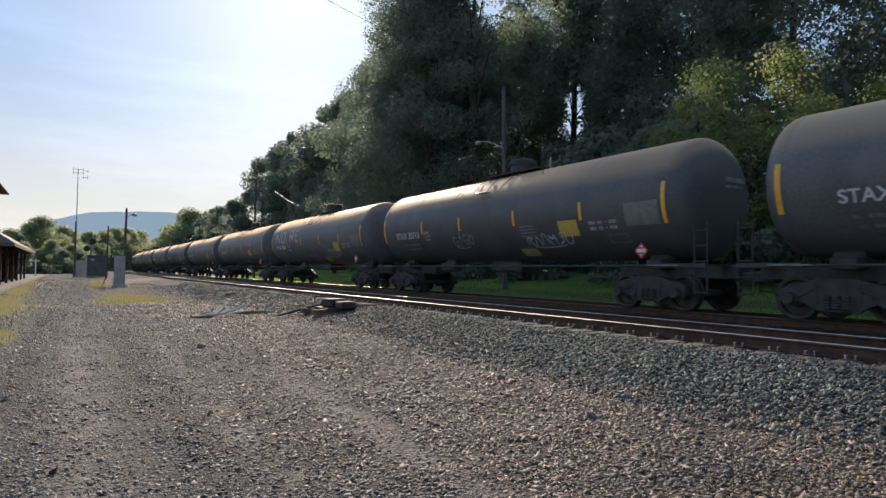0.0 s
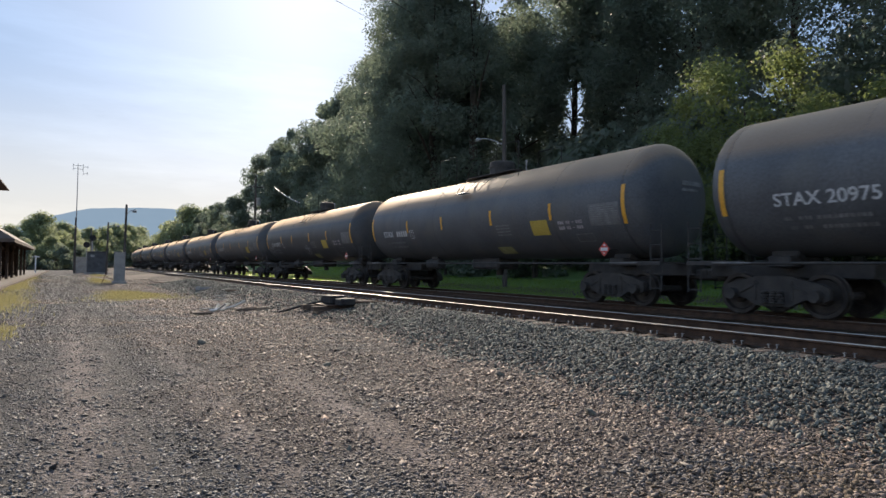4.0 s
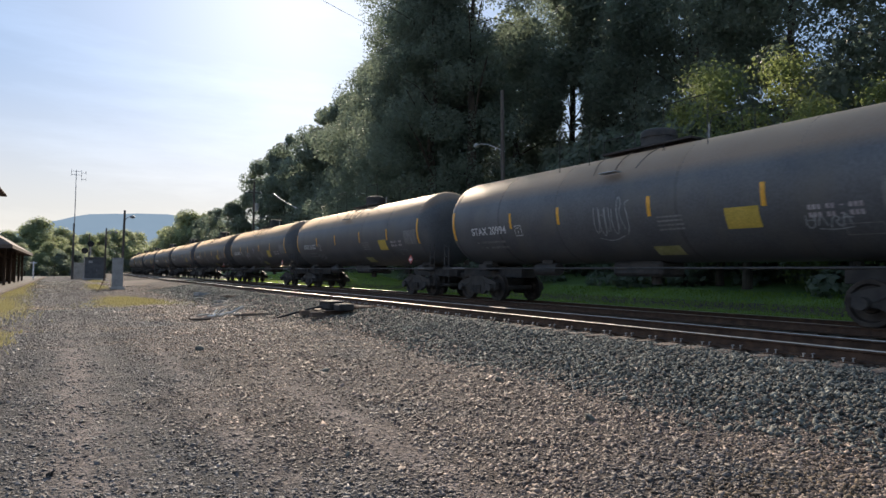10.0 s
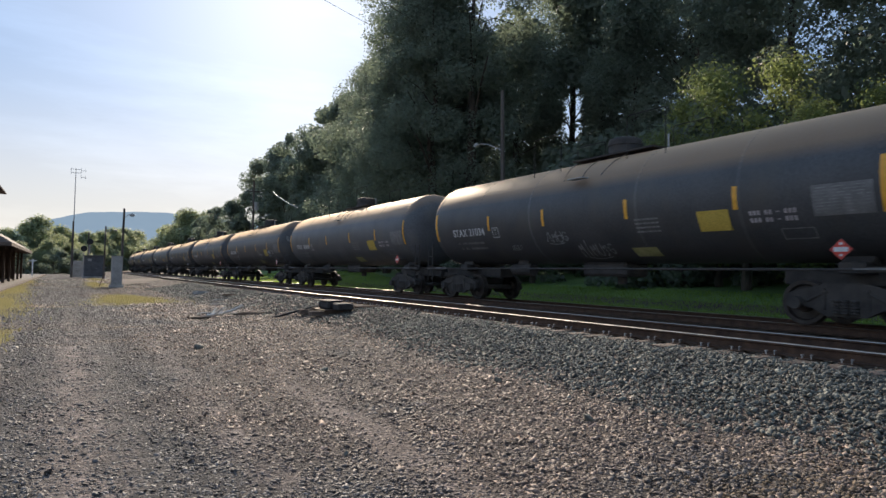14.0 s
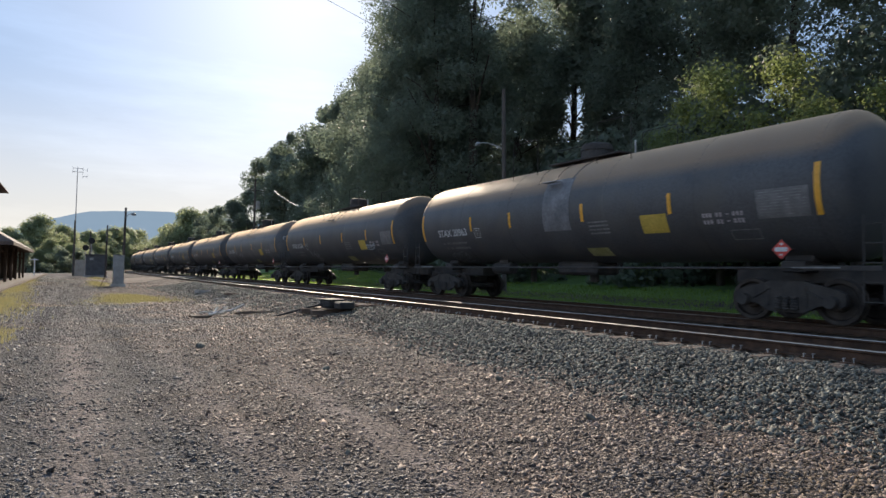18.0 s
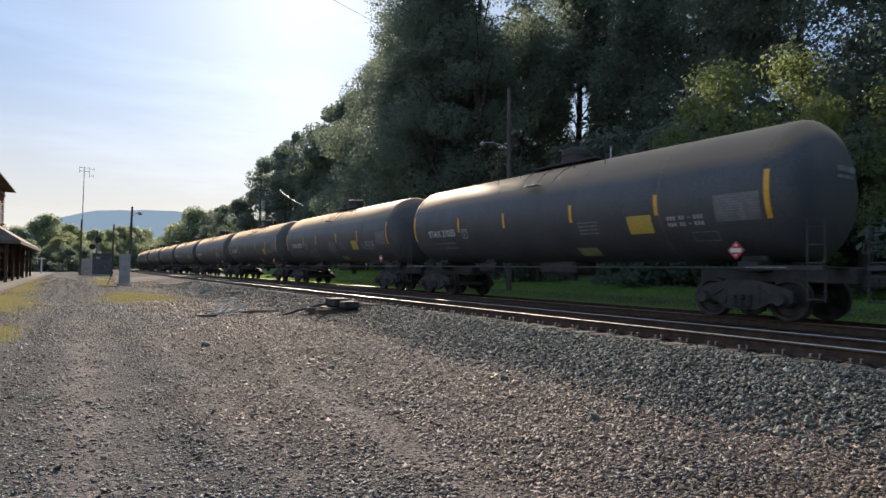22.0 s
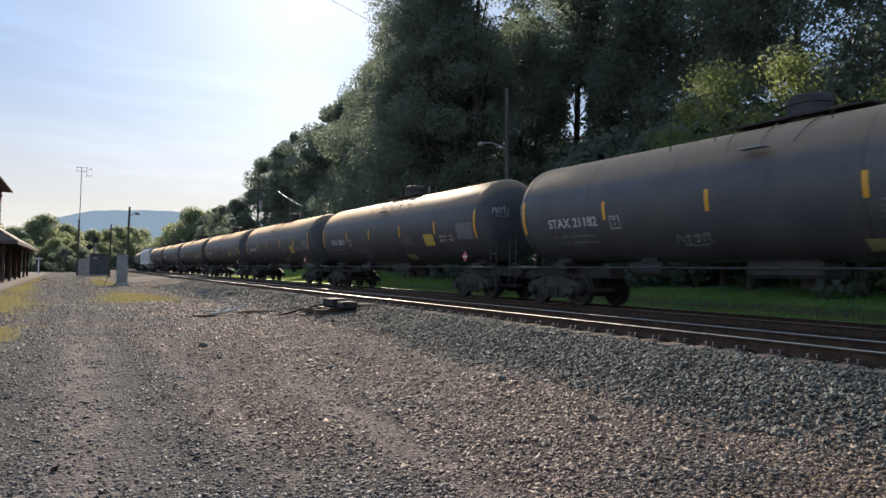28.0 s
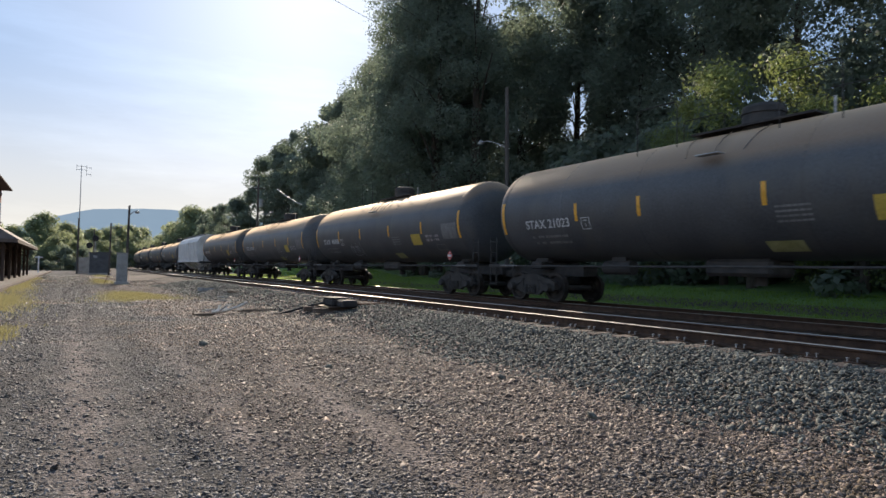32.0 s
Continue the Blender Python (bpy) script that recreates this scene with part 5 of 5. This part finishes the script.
# the ridge gives off its own light; the blue of hazy air is its colour
hill = bpy.data.materials.new("ridge_haze_glow")
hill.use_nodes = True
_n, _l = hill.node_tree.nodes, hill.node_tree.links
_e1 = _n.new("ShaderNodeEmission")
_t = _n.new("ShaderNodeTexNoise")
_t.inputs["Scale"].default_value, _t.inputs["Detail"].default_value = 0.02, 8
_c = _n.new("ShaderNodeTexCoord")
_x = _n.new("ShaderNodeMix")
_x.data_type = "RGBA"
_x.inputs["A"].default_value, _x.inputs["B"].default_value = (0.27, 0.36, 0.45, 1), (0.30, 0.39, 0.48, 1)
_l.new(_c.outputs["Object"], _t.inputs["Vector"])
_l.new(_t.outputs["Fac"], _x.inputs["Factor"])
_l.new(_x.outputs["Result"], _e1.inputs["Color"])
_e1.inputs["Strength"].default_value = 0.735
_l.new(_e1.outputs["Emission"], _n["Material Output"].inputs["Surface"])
M["hill"] = hill


# ---------------------------------------------------------------- beside the tracks
def build_switch_machine():
    x, y, z = 7.15, 18.4, 0.30
    ob = thing("switch_machine", pose(x, y, z, 0, 0, 0), "dark steel switch machine bolted on long ties", "switch machine")
    part("base_plate", box(bmesh.new(), 0, 0, 0.02, 0.9, 1.3, 0.04, 0.01), "rail", ob)
    bm = box(bmesh.new(), 0, 0.05, 0.16, 0.5, 0.85, 0.24, 0.05)
    part("motor_case", bm, "machine", ob)
    part("lid", box(bmesh.new(), 0.0, 0.05, 0.29, 0.54, 0.9, 0.04, 0.02), "machine", ob)
    part("gear_case", box(bmesh.new(), 0.1, -0.72, 0.14, 0.5, 0.5, 0.22, 0.04), "machine", ob)
    part("throw_rod", rod(bmesh.new(), (0.3, 0.1, 0.08), (2.4, 0.1, 0.1), 0.03, 8), "rail", ob)
    part("lock_rod", rod(bmesh.new(), (0.3, -0.2, 0.08), (2.4, -0.2, 0.1), 0.025, 8), "rail", ob)
    part("conduit", chain(bmesh.new(), [(-0.25, 0.3, 0.12), (-0.6, 0.5, 0.03), (-1.3, 1.2, -0.25), (-1.8, 1.5, -0.4)], 0.03), "rubber", ob)
    for k, yy in enumerate((-0.45, 0.5)):
        tie = part("long_tie", box(bmesh.new(), 0.3, yy, -0.07, 2.3, 0.24, 0.15, 0.012), "tie", ob)


def build_yard_clutter():
    ob = thing("concrete_block", pose(6.5, 36.5, ground_z(6.5, 36.5) - 0.03, 0, 4, 20), "grey concrete block lying on the ballast", "concrete block")
    part("block", box(bmesh.new(), 0, 0, 0.09, 0.75, 0.5, 0.2, 0.02), "concrete", ob)
    rng = random.Random(4)
    ob = thing("broken_branch", pose(4.3, 20.3, ground_z(4.3, 20.3) + 0.03, 0, 0, 15), "bleached broken branch lying on the gravel", "branch")
    part("stem", chain(bmesh.new(), [(-0.5, 0.1, 0.05), (-0.1, 0, 0.09), (0.25, -0.05, 0.18), (0.6, -0.1, 0.34)], 0.045), "branch", ob)
    for k in range(6):
        a = rng.uniform(-0.4, 0.3)
        bm = chain(bmesh.new(), [(a, -a * 0.15, 0.07), (a + rng.uniform(0.1, 0.5), rng.uniform(-0.4, 0.4), rng.uniform(0.04, 0.3))], 0.03)
        part("twig", bm, "branch", ob)
    for k, (x, y, a) in enumerate([(5.6, 27.5, 10), (6.2, 30.0, -15), (6.0, 34.5, 30), (4.1, 21.6, -20)]):
        ob = thing("stick", pose(x, y, ground_z(x, y) + 0.03, 0, 0, a), "short bleached stick lying on the gravel", "stick", "sticks on the gravel")
        part("wood", chain(bmesh.new(), [(-0.35, 0, 0), (-0.1, 0.05, 0.03), (0.15, 0.0, 0.03), (0.4, 0.06, 0.01)], 0.022), "branch", ob)
    # a drag of wood beside it
    for k, (x, y, lx, a) in enumerate([(5.4, 21.2, 1.2, 12), (3.5, 19.9, 0.6, 5), (7.0, 31.6, 0.7, 12)]):
        ob = thing("wood_scrap", pose(x, y, ground_z(x, y) + 0.02, 0, 0, a), "dark weathered scrap of tie wood on the gravel", "wood scrap")
        bm = box(bmesh.new(), 0, 0, 0.03, lx, 0.16, 0.08, 0.02)
        for v in bm.verts:
            v.co += Vector((rng.uniform(-0.05, 0.05), rng.uniform(-0.02, 0.02), rng.uniform(-0.015, 0.015)))
        part("wood", bm, "tie", ob)
    stones = [(4.66, 4.68, 0.07), (2.0, 4.75, 0.03), (2.2, 12.4, 0.08), (0.3, 3.4, 0.05), (3.4, 9.0, 0.05), (5.2, 7.0, 0.06)]
    for k, (x, y, r) in enumerate(stones):
        me = scatter_stones("rock", np.zeros((1, 3)), np.array([r]), (0.6, 0.9), "stone", 40 + k)
        ob = new("rock", me)
        ob.matrix_world = pose(x, y, ground_z(x, y) + r * 0.3)
        tagged(ob, "loose dark stone lying on the gravel", "stone", "loose stones")


def lamp_pole(x, y, h, label, arm=1.2, r=0.12, way=90, z=None, rise=0.35, lean=0.0, arm_z=None):
    """A wooden pole with a curved bracket and a lamp head."""
    z = ground_z(x, y) if z is None else z
    ob = thing("lamp_pole", pose(x, y, z - 0.3, 0, lean, 0), label, "street lamp", "poles along the line")
    part("pole", rod(bmesh.new(), (0, 0, 0), (0, 0, h + 0.3), r, 12, r * 0.7), "pole", ob)
    a = radians(way)
    pts = [(math.sin(a) * arm * f, math.cos(a) * arm * f, (h - 0.5 if arm_z is None else arm_z) + rise * math.sin(f * 1.57)) for f in (0, 0.3, 0.6, 0.85, 1.0)]
    part("bracket", chain(bmesh.new(), pts, 0.03), "galv", ob)
    q = Vector(pts[-1])
    bm = lathe(bmesh.new(), [(-0.16, 0.05), (-0.14, 0.16), (-0.02, 0.19), (0.06, 0.12), (0.1, 0.05)], "Z", 14, q + Vector((math.sin(a) * 0.12, math.cos(a) * 0.12, 0)))
    part("lamp_head", bm, "cabinet", ob, "grey lamp head, not lit")
    return ob


def build_signals():
    # cabinet by the crossing, with the pole behind it
    ob = thing("signal_cabinet", pose(3.36, 53.8, ground_z(3.36, 53.8) - 0.02), "tall grey steel equipment cabinet beside the road crossing", "equipment cabinet")
    part("plinth", box(bmesh.new(), 0, 0, 0.1, 1.0, 0.8, 0.24, 0.02), "concrete", ob)
    part("body", box(bmesh.new(), 0, 0, 1.3, 0.76, 0.6, 2.2, 0.02), "cabinet", ob)
    part("roof", box(bmesh.new(), 0, 0, 2.43, 0.84, 0.7, 0.06, 0.015), "cabinet", ob)
    door = part("door", box(bmesh.new(), 0, -0.31, 1.3, 0.66, 0.03, 2.0, 0.008), "cabinet", ob)
    part("handle", box(bmesh.new(), 0.24, -0.34, 1.3, 0.04, 0.03, 0.18, 0.006), "galv", door)
    lamp_pole(3.72, 55.0, 6.25, "wooden pole with a small lamp on a bracket", 0.45, 0.11, 90, lean=0.8)
    lamp_pole(4.4, 96.0, 7.2, "wooden pole with a lamp bracket near the signal hut", 1.1, 0.13, 90, lean=0.6)
    ob = thing("guy_post", pose(2.1, 53.0, 0, 0, 0, 0), "leaning rusty steel stake by the cabinet", "stake")
    part("stake", rod(bmesh.new(), (0, 0, -0.1), (0.45, 0.1, 1.1), 0.03, 8), "rail", ob)
    # hut
    x, y = 3.5, 103.0
    ob = thing("signal_hut", pose(x, y, ground_z(x, y)), "dark grey steel signal hut with a flat roof", "hut")
    part("plinth", box(bmesh.new(), 0, 0, 0.1, 2.9, 2.6, 0.3, 0.02), "concrete", ob)
    part("wall", box(bmesh.new(), 0, 0, 1.7, 2.6, 2.3, 2.9, 0.03), "hut", ob)
    part("roof", box(bmesh.new(), 0, 0, 3.2, 2.85, 2.55, 0.14, 0.03), "hut", ob)
    door = part("door", box(bmesh.new(), 0.55, -1.17, 1.4, 0.9, 0.05, 2.05, 0.01), "hut", ob)
    part("handle", box(bmesh.new(), 0.25, -1.21, 1.35, 0.04, 0.04, 0.16, 0.006), "galv", door)
    part("vent", box(bmesh.new(), -0.6, -1.17, 2.6, 0.5, 0.05, 0.35, 0.01), "cabinet", ob)
    ob = thing("fence_panel", pose(1.55, 110.0, ground_z(1.55, 110)), "weathered pale board fence beside the hut", "fence")
    for k in range(8):
        part("board", box(bmesh.new(), -0.72 + 0.205 * k, 0, 1.25, 0.19, 0.04, 2.5 + 0.04 * (k % 3), 0.006), "concrete", ob)
    for z in (0.5, 2.0):
        part("rail_board", box(bmesh.new(), 0, 0.05, z, 1.7, 0.05, 0.12, 0.006), "concrete", ob)
    # two signal masts with round heads
    for k, (x, y, h) in enumerate([(2.95, 106.0, 5.75), (2.25, 108.0, 4.75)]):
        ob = thing("signal_mast", pose(x, y, ground_z(x, y)), "railway colour-light signal on a steel mast, seen from behind", "railway signal", "signals by the hut")
        part("mast", rod(bmesh.new(), (0, 0, 0), (0, 0, h), 0.07, 10), "galv", ob)
        part("base", box(bmesh.new(), 0, 0, 0.15, 0.4, 0.4, 0.3, 0.03), "concrete", ob)
        bm = lathe(bmesh.new(), [(-0.05, 0.42), (0.0, 0.45), (0.04, 0.43), (0.06, 0.05)], "Y", 24, (0, -0.1, h - 0.4))
        part("target", bm, "rubber", ob, "round black signal target")
        part("lamp_unit", box(bmesh.new(), 0, 0.12, h - 0.4, 0.3, 0.35, 0.5, 0.05), "rubber", ob)
        bm = bmesh.new()
        for i in range(12):
            rod(bm, (-0.2, 0.14, 0.4 + 0.35 * i), (0.2, 0.14, 0.4 + 0.35 * i), 0.012, 6) if 0.4 + 0.35 * i < h - 1 else None
        for q in (-0.2, 0.2):
            rod(bm, (q, 0.14, 0.3), (q, 0.14, h - 0.9), 0.014, 6)
        part("ladder", bm, "galv", ob)
    # antenna mast
    x, y = 0.8, 112.0
    ob = thing("antenna_mast", pose(x, y, ground_z(x, y), 0, 0.1, 0), "slim grey antenna mast with small dipole arrays", "antenna mast")
    part("mast", rod(bmesh.new(), (0, 0, 0), (0, 0, 16.9), 0.1, 10, 0.05), "galv", ob)
    bm = bmesh.new()
    for z in (16.3, 16.85):
        rod(bm, (-0.68, 0, z), (0.72, 0, z), 0.035, 6)
    for q in (-0.64, 0.0, 0.72):
        rod(bm, (q, 0, 16.05), (q, 0, 17.1), 0.03, 6)
    part("dipole_array", bm, "galv", ob)
    bm = rod(bmesh.new(), (0.72, 0, 15.62), (1.36, 0, 15.66), 0.03, 6)
    rod(bm, (0.72, 0, 15.4), (0.72, 0, 16.9), 0.03, 6)
    rod(bm, (1.32, 0, 15.4), (1.32, 0, 15.92), 0.03, 6)
    rod(bm, (1.32, 0, 16.45), (1.32, 0, 16.95), 0.03, 6)
    rod(bm, (0.72, 0, 16.7), (1.4, 0, 16.7), 0.03, 6)
    part("side_arm", bm, "galv", ob)
    ob = thing("utility_pole", pose(0.72, 108.0, 0, 0, 0.1, 0), "bare weathered wooden utility pole", "utility pole")
    part("pole", rod(bmesh.new(), (0, 0, -0.3), (0, 0, 8.4), 0.17, 12, 0.12), "pole", ob)
    ob = thing("utility_pole", pose(3.9, 150.0, 0), "bare weathered wooden utility pole", "utility pole")
    part("pole", rod(bmesh.new(), (0, 0, -0.3), (0, 0, 9.0), 0.17, 12, 0.12), "pole", ob)
    # poles among the trees
    lamp_pole(22.0, 29.2, 12.0, "wooden pole with a street lamp on a curved bracket", 2.3, 0.15, -5, rise=0.75, lean=-1.0, arm_z=8.7)
    ob = thing("utility_pole", pose(20.25, 80.0, 0), "tall wooden utility pole with transformer and lamp bracket before the trees", "utility pole")
    part("pole", rod(bmesh.new(), (0, 0, -0.3), (0, 0, 13.0), 0.17, 12, 0.12), "pole", ob)
    part("crossarm", box(bmesh.new(), 0, 0, 11.6, 1.9, 0.1, 0.12, 0.01), "pole", ob)
    for q in (-0.8, -0.3, 0.3, 0.8):
        part("insulator", rod(bmesh.new(), (q, 0, 11.66), (q, 0, 11.85), 0.04, 8), "galv", ob)
    part("transformer", rod(bmesh.new(), (0.3, -0.35, 9.2), (0.3, -0.35, 10.2), 0.26, 14), "cabinet", ob)
    pts = [(0.0, -0.1, 8.6), (0.5, -0.3, 8.35), (1.1, -0.5, 8.35), (1.6, -0.6, 8.6)]
    part("lamp_bracket", chain(bmesh.new(), pts, 0.035), "galv", ob)
    part("lamp_head", lathe(bmesh.new(), [(-0.14, 0.06), (-0.1, 0.17), (0.02, 0.19), (0.1, 0.08)], "Z", 14, (1.72, -0.62, 8.62)), "cabinet", ob, "grey lamp head, not lit")
    # wire overhead from the pole to the yard side
    ob = thing("overhead_wire", Matrix(), "black overhead wire from the trees across the yard", "wire")
    a, b = Vector(WIRE[0]), Vector(WIRE[1])
    pts = [a.lerp(b, i / 24) - Vector((0, 0, WIRE[2] * 4 * (i / 24) * (1 - i / 24))) for i in range(25)]
    part("strand", chain(bmesh.new(), pts, 0.018), "wire", ob)
    ob = thing("overhead_wire", Matrix(), "bright sunlit wire before the far trees", "wire")
    a, b = Vector((21.0, 74.0, 10.95)), Vector((21.0, 64.5, 8.3))
    pts = [a.lerp(b, i / 12) - Vector((0, 0, 0.15 * 4 * (i / 12) * (1 - i / 12))) for i in range(13)]
    part("strand", chain(bmesh.new(), pts, 0.05), "galv", ob)


WIRE = ((26.2, 53.0, 24.3), (-17.5, 12.3, 14.2), 0.3)


def build_crossing():
    """Timber road crossing over both tracks."""
    ob = thing("road_crossing", Matrix(), "worn timber road crossing over the tracks", "level crossing", kind="structure")
    for k in range(16):
        y = 68.0 + k * 0.62
        for x, w in ((9.69, 1.30), (13.77, 1.30), (11.73, 2.45)):
            part("plank", box(bmesh.new(), x, y, RAIL - 0.08, w, 0.58, 0.12, 0.01), "tie", ob)
    bm = bmesh.new()
    top = [bm.verts.new(p) for p in ((8.3, 68, RAIL - 0.14), (8.3, 78, RAIL - 0.14), (4.6, 80, 0.1), (4.6, 68, 0.1))]
    foot = [bm.verts.new(p) for p in ((8.4, 65.0, 0.2), (8.4, 84, 0.2), (3.6, 84, -0.06), (3.6, 66, -0.06))]
    bm.faces.new(top)
    for i in range(4):
        bm.faces.new((top[i], top[(i + 1) % 4], foot[(i + 1) % 4], foot[i]))
    bmesh.ops.recalc_face_normals(bm, faces=bm.faces[:])
    part("ramp", bm, "dirt_road", ob, "dusty tan ramp up to the crossing")


def build_depot():
    """Brick station house with a broad canopy, a paved platform and small things on it."""
    bm = box(bmesh.new(), -9.0, 78, 0.06, 11.4, 110, 0.16, 0.02)
    tagged(part("pavement", bm, "asphalt"), "worn grey platform paving beside the depot", "pavement", kind="structure")
    bm = box(bmesh.new(), -3.2, 78, 0.08, 0.3, 110, 0.2, 0.03)
    tagged(part("kerb", bm, "dirt_road"), "concrete kerb along the platform", "kerb", kind="structure")
    x0, y0 = -11.1, 68.0
    ob = thing("depot", pose(x0, y0, 0.14), "two storey red brick railway depot with a broad hipped canopy", "station building")
    wall = part("wall", box(bmesh.new(), 0, 0, 4.6, 9.0, 24, 9.2, 0.02), "brick", ob)
    for z in (4.4, 8.6):
        part("stone_course", box(bmesh.new(), 0, 0, z, 9.12, 24.12, 0.22, 0.02), "concrete", wall)
    bm = bmesh.new()
    v = [bm.verts.new(p) for p in ((-5.3, -12.8, 9.2), (5.3, -12.8, 9.2), (5.3, 12.8, 9.2), (-5.3, 12.8, 9.2), (0, -8, 11.6), (0, 8, 11.6))]
    for f in ((0, 1, 4), (1, 2, 5, 4), (2, 3, 5), (3, 0, 4, 5), (3, 2, 1, 0)):
        bm.faces.new([v[i] for i in f])
    bmesh.ops.recalc_face_normals(bm, faces=bm.faces[:])
    roof = part("roof", bm, "roof", ob)
    part("eaves_board", box(bmesh.new(), 0, 0, 9.14, 10.8, 25.8, 0.14, 0.02), "wood", roof)
    for k in range(7):
        y = -10.2 + 3.4 * k
        for z, hh in ((6.6, 2.0), (2.0, 2.3)):
            w = part("window", box(bmesh.new(), 4.5, y, z, 0.12, 1.25, hh, 0.02), "trim", ob)
            part("pane", box(bmesh.new(), 4.57, y, z + hh / 4, 0.03, 1.0, hh / 2 - 0.16, 0.004), "glass", w)
            part("pane", box(bmesh.new(), 4.57, y, z - hh / 4, 0.03, 1.0, hh / 2 - 0.16, 0.004), "glass", w)
            part("sill", box(bmesh.new(), 4.6, y, z - hh / 2 - 0.08, 0.22, 1.5, 0.14, 0.02), "concrete", w)
    for k in range(2):
        y = -4 + 8 * k
        for z, hh in ((6.6, 2.0), (2.0, 2.3)):
            w = part("window", box(bmesh.new(), -2.2 + 4.4 * k, -12.0, z, 1.25, 0.12, hh, 0.02), "trim", ob)
            part("pane", box(bmesh.new(), -2.2 + 4.4 * k, -12.07, z, 1.0, 0.03, hh - 0.3, 0.004), "glass", w)
    # added block, no known part of the depot, for the shade under the canopy's far end
    infill = part("baggage_room", box(bmesh.new(), 3.2, 13.4, 1.4, 6.2, 2.6, 2.8, 0.02), "wood", ob, "dark block added to fill the shaded space under the canopy")
    # made-up door panel on the added block
    part("door", box(bmesh.new(), 4.6, 12.08, 1.1, 1.4, 0.06, 2.1, 0.01), "roof", infill)
    # canopy round the ground floor
    bm = bmesh.new()
    lo = [(-7.8, -15.3), (7.8, -15.3), (7.8, 15.3), (-7.8, 15.3)]
    hi = [(-4.5, -12.0), (4.5, -12.0), (4.5, 12.0), (-4.5, 12.0)]
    a = [bm.verts.new((x, y, 3.05)) for x, y in lo]
    b = [bm.verts.new((x, y, 5.2)) for x, y in hi]
    c = [bm.verts.new((x, y, 2.8)) for x, y in lo]
    d = [bm.verts.new((x, y, 5.0)) for x, y in hi]
    for i in range(4):
        j = (i + 1) % 4
        bm.faces.new((a[i], a[j], b[j], b[i]))
        bm.faces.new((c[j], c[i], d[i], d[j]))
        bm.faces.new((a[j], a[i], c[i], c[j]))
    bmesh.ops.recalc_face_normals(bm, faces=bm.faces[:])
    canopy = part("canopy", bm, "roof", ob, "wide brown canopy roof on timber brackets")
    for k in range(6):
        y = -14.2 + 5.68 * k
        part("post", box(bmesh.new(), 6.9, y, 1.5, 0.2, 0.2, 2.9, 0.02), "wood", canopy)
        bm = chain(bmesh.new(), [(6.9, y, 2.0), (6.3, y, 2.7), (5.5, y, 3.2), (4.6, y, 3.3)], 0.07)
        part("brace", bm, "wood", canopy)
    # things on the platform
    ob = thing("crossbuck_sign", pose(-4.0, 104, 0.14), "white post with a small crossed sign on the platform", "sign")
    part("post", rod(bmesh.new(), (0, 0, 0), (0, 0, 2.4), 0.09, 10), "white", ob)
    part("arm", box(bmesh.new(), 0, -0.08, 2.2, 0.9, 0.04, 0.16, 0.01), "white", ob)
    ob = thing("parked_car", pose(-8.2, 112, 0.14, 0, 0, 95), "dark blue car parked beyond the depot", "car")
    bm = slab(bmesh.new(), [(-2.2, 0.35), (-2.25, 0.75), (-1.9, 0.95), (-1.3, 1.0), (-0.8, 1.42), (0.6, 1.45), (1.2, 1.0), (2.1, 0.85), (2.25, 0.6), (2.2, 0.35)], 1.75)
    bmesh.ops.bevel(bm, geom=bm.edges[:], offset=0.06, segments=2, affect="EDGES")
    part("body", bm, "car", ob)
    part("windscreen", slab(bmesh.new(), [(-1.15, 1.02), (-0.75, 1.37), (0.55, 1.39), (1.05, 1.02)], 1.77), "glass", ob)
    for s in (-1.35, 1.35):
        for q in (-0.8, 0.8):
            w = part("wheel", lathe(bmesh.new(), [(q - 0.1, 0.2), (q - 0.1, 0.33), (q + 0.1, 0.33), (q + 0.1, 0.2)], "Y", 18, (s, 0, 0.33)), "rubber", ob)
            part("rim", lathe(bmesh.new(), [(q - 0.105, 0.02), (q - 0.105, 0.2), (q + 0.105, 0.2), (q + 0.105, 0.02)], "Y", 14, (s, 0, 0.33)), "galv", w)
    for k, (x, y) in enumerate([(-6.1, 100), (-6.5, 101.0)]):
        ob = thing("barrel", pose(x, y, 0.14), "orange traffic barrel standing on the platform", "traffic barrel", "barrels on the platform")
        part("drum", lathe(bmesh.new(), [(0, 0.3), (0.05, 0.3), (0.3, 0.27), (0.6, 0.25), (0.9, 0.22), (0.95, 0.18)], "Z", 18), "orange", ob)
        part("band", lathe(bmesh.new(), [(0.5, 0.262), (0.52, 0.268), (0.62, 0.26), (0.64, 0.25)], "Z", 18), "white", ob)


# ---------------------------------------------------------------- put it together
build_ground()
sheet("lawn", 16.9, 37, -20, 150, 0.02, "lawn", "mown green grass between the tracks and the trees", 1.0, 0.6, 3)
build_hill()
build_track(FRONT, "empty railway track on ties, its rails bright in the sun", 1.0, 110, 60)
build_track(0.0, "railway track on ties under the train", 1.0, 60, 0)
TRAIN = line_up()
build_switch_machine()
build_signals()
build_crossing()
build_depot()
build_yard_clutter()
build_trees()
build_grass()
build_stones()


def motions():
    """The train rolls towards the camera at an even pace."""
    for n, car in TRAIN.items():
        walk(car, [(t, car_at(n, t)) for t in range(0, 33)])


motions()
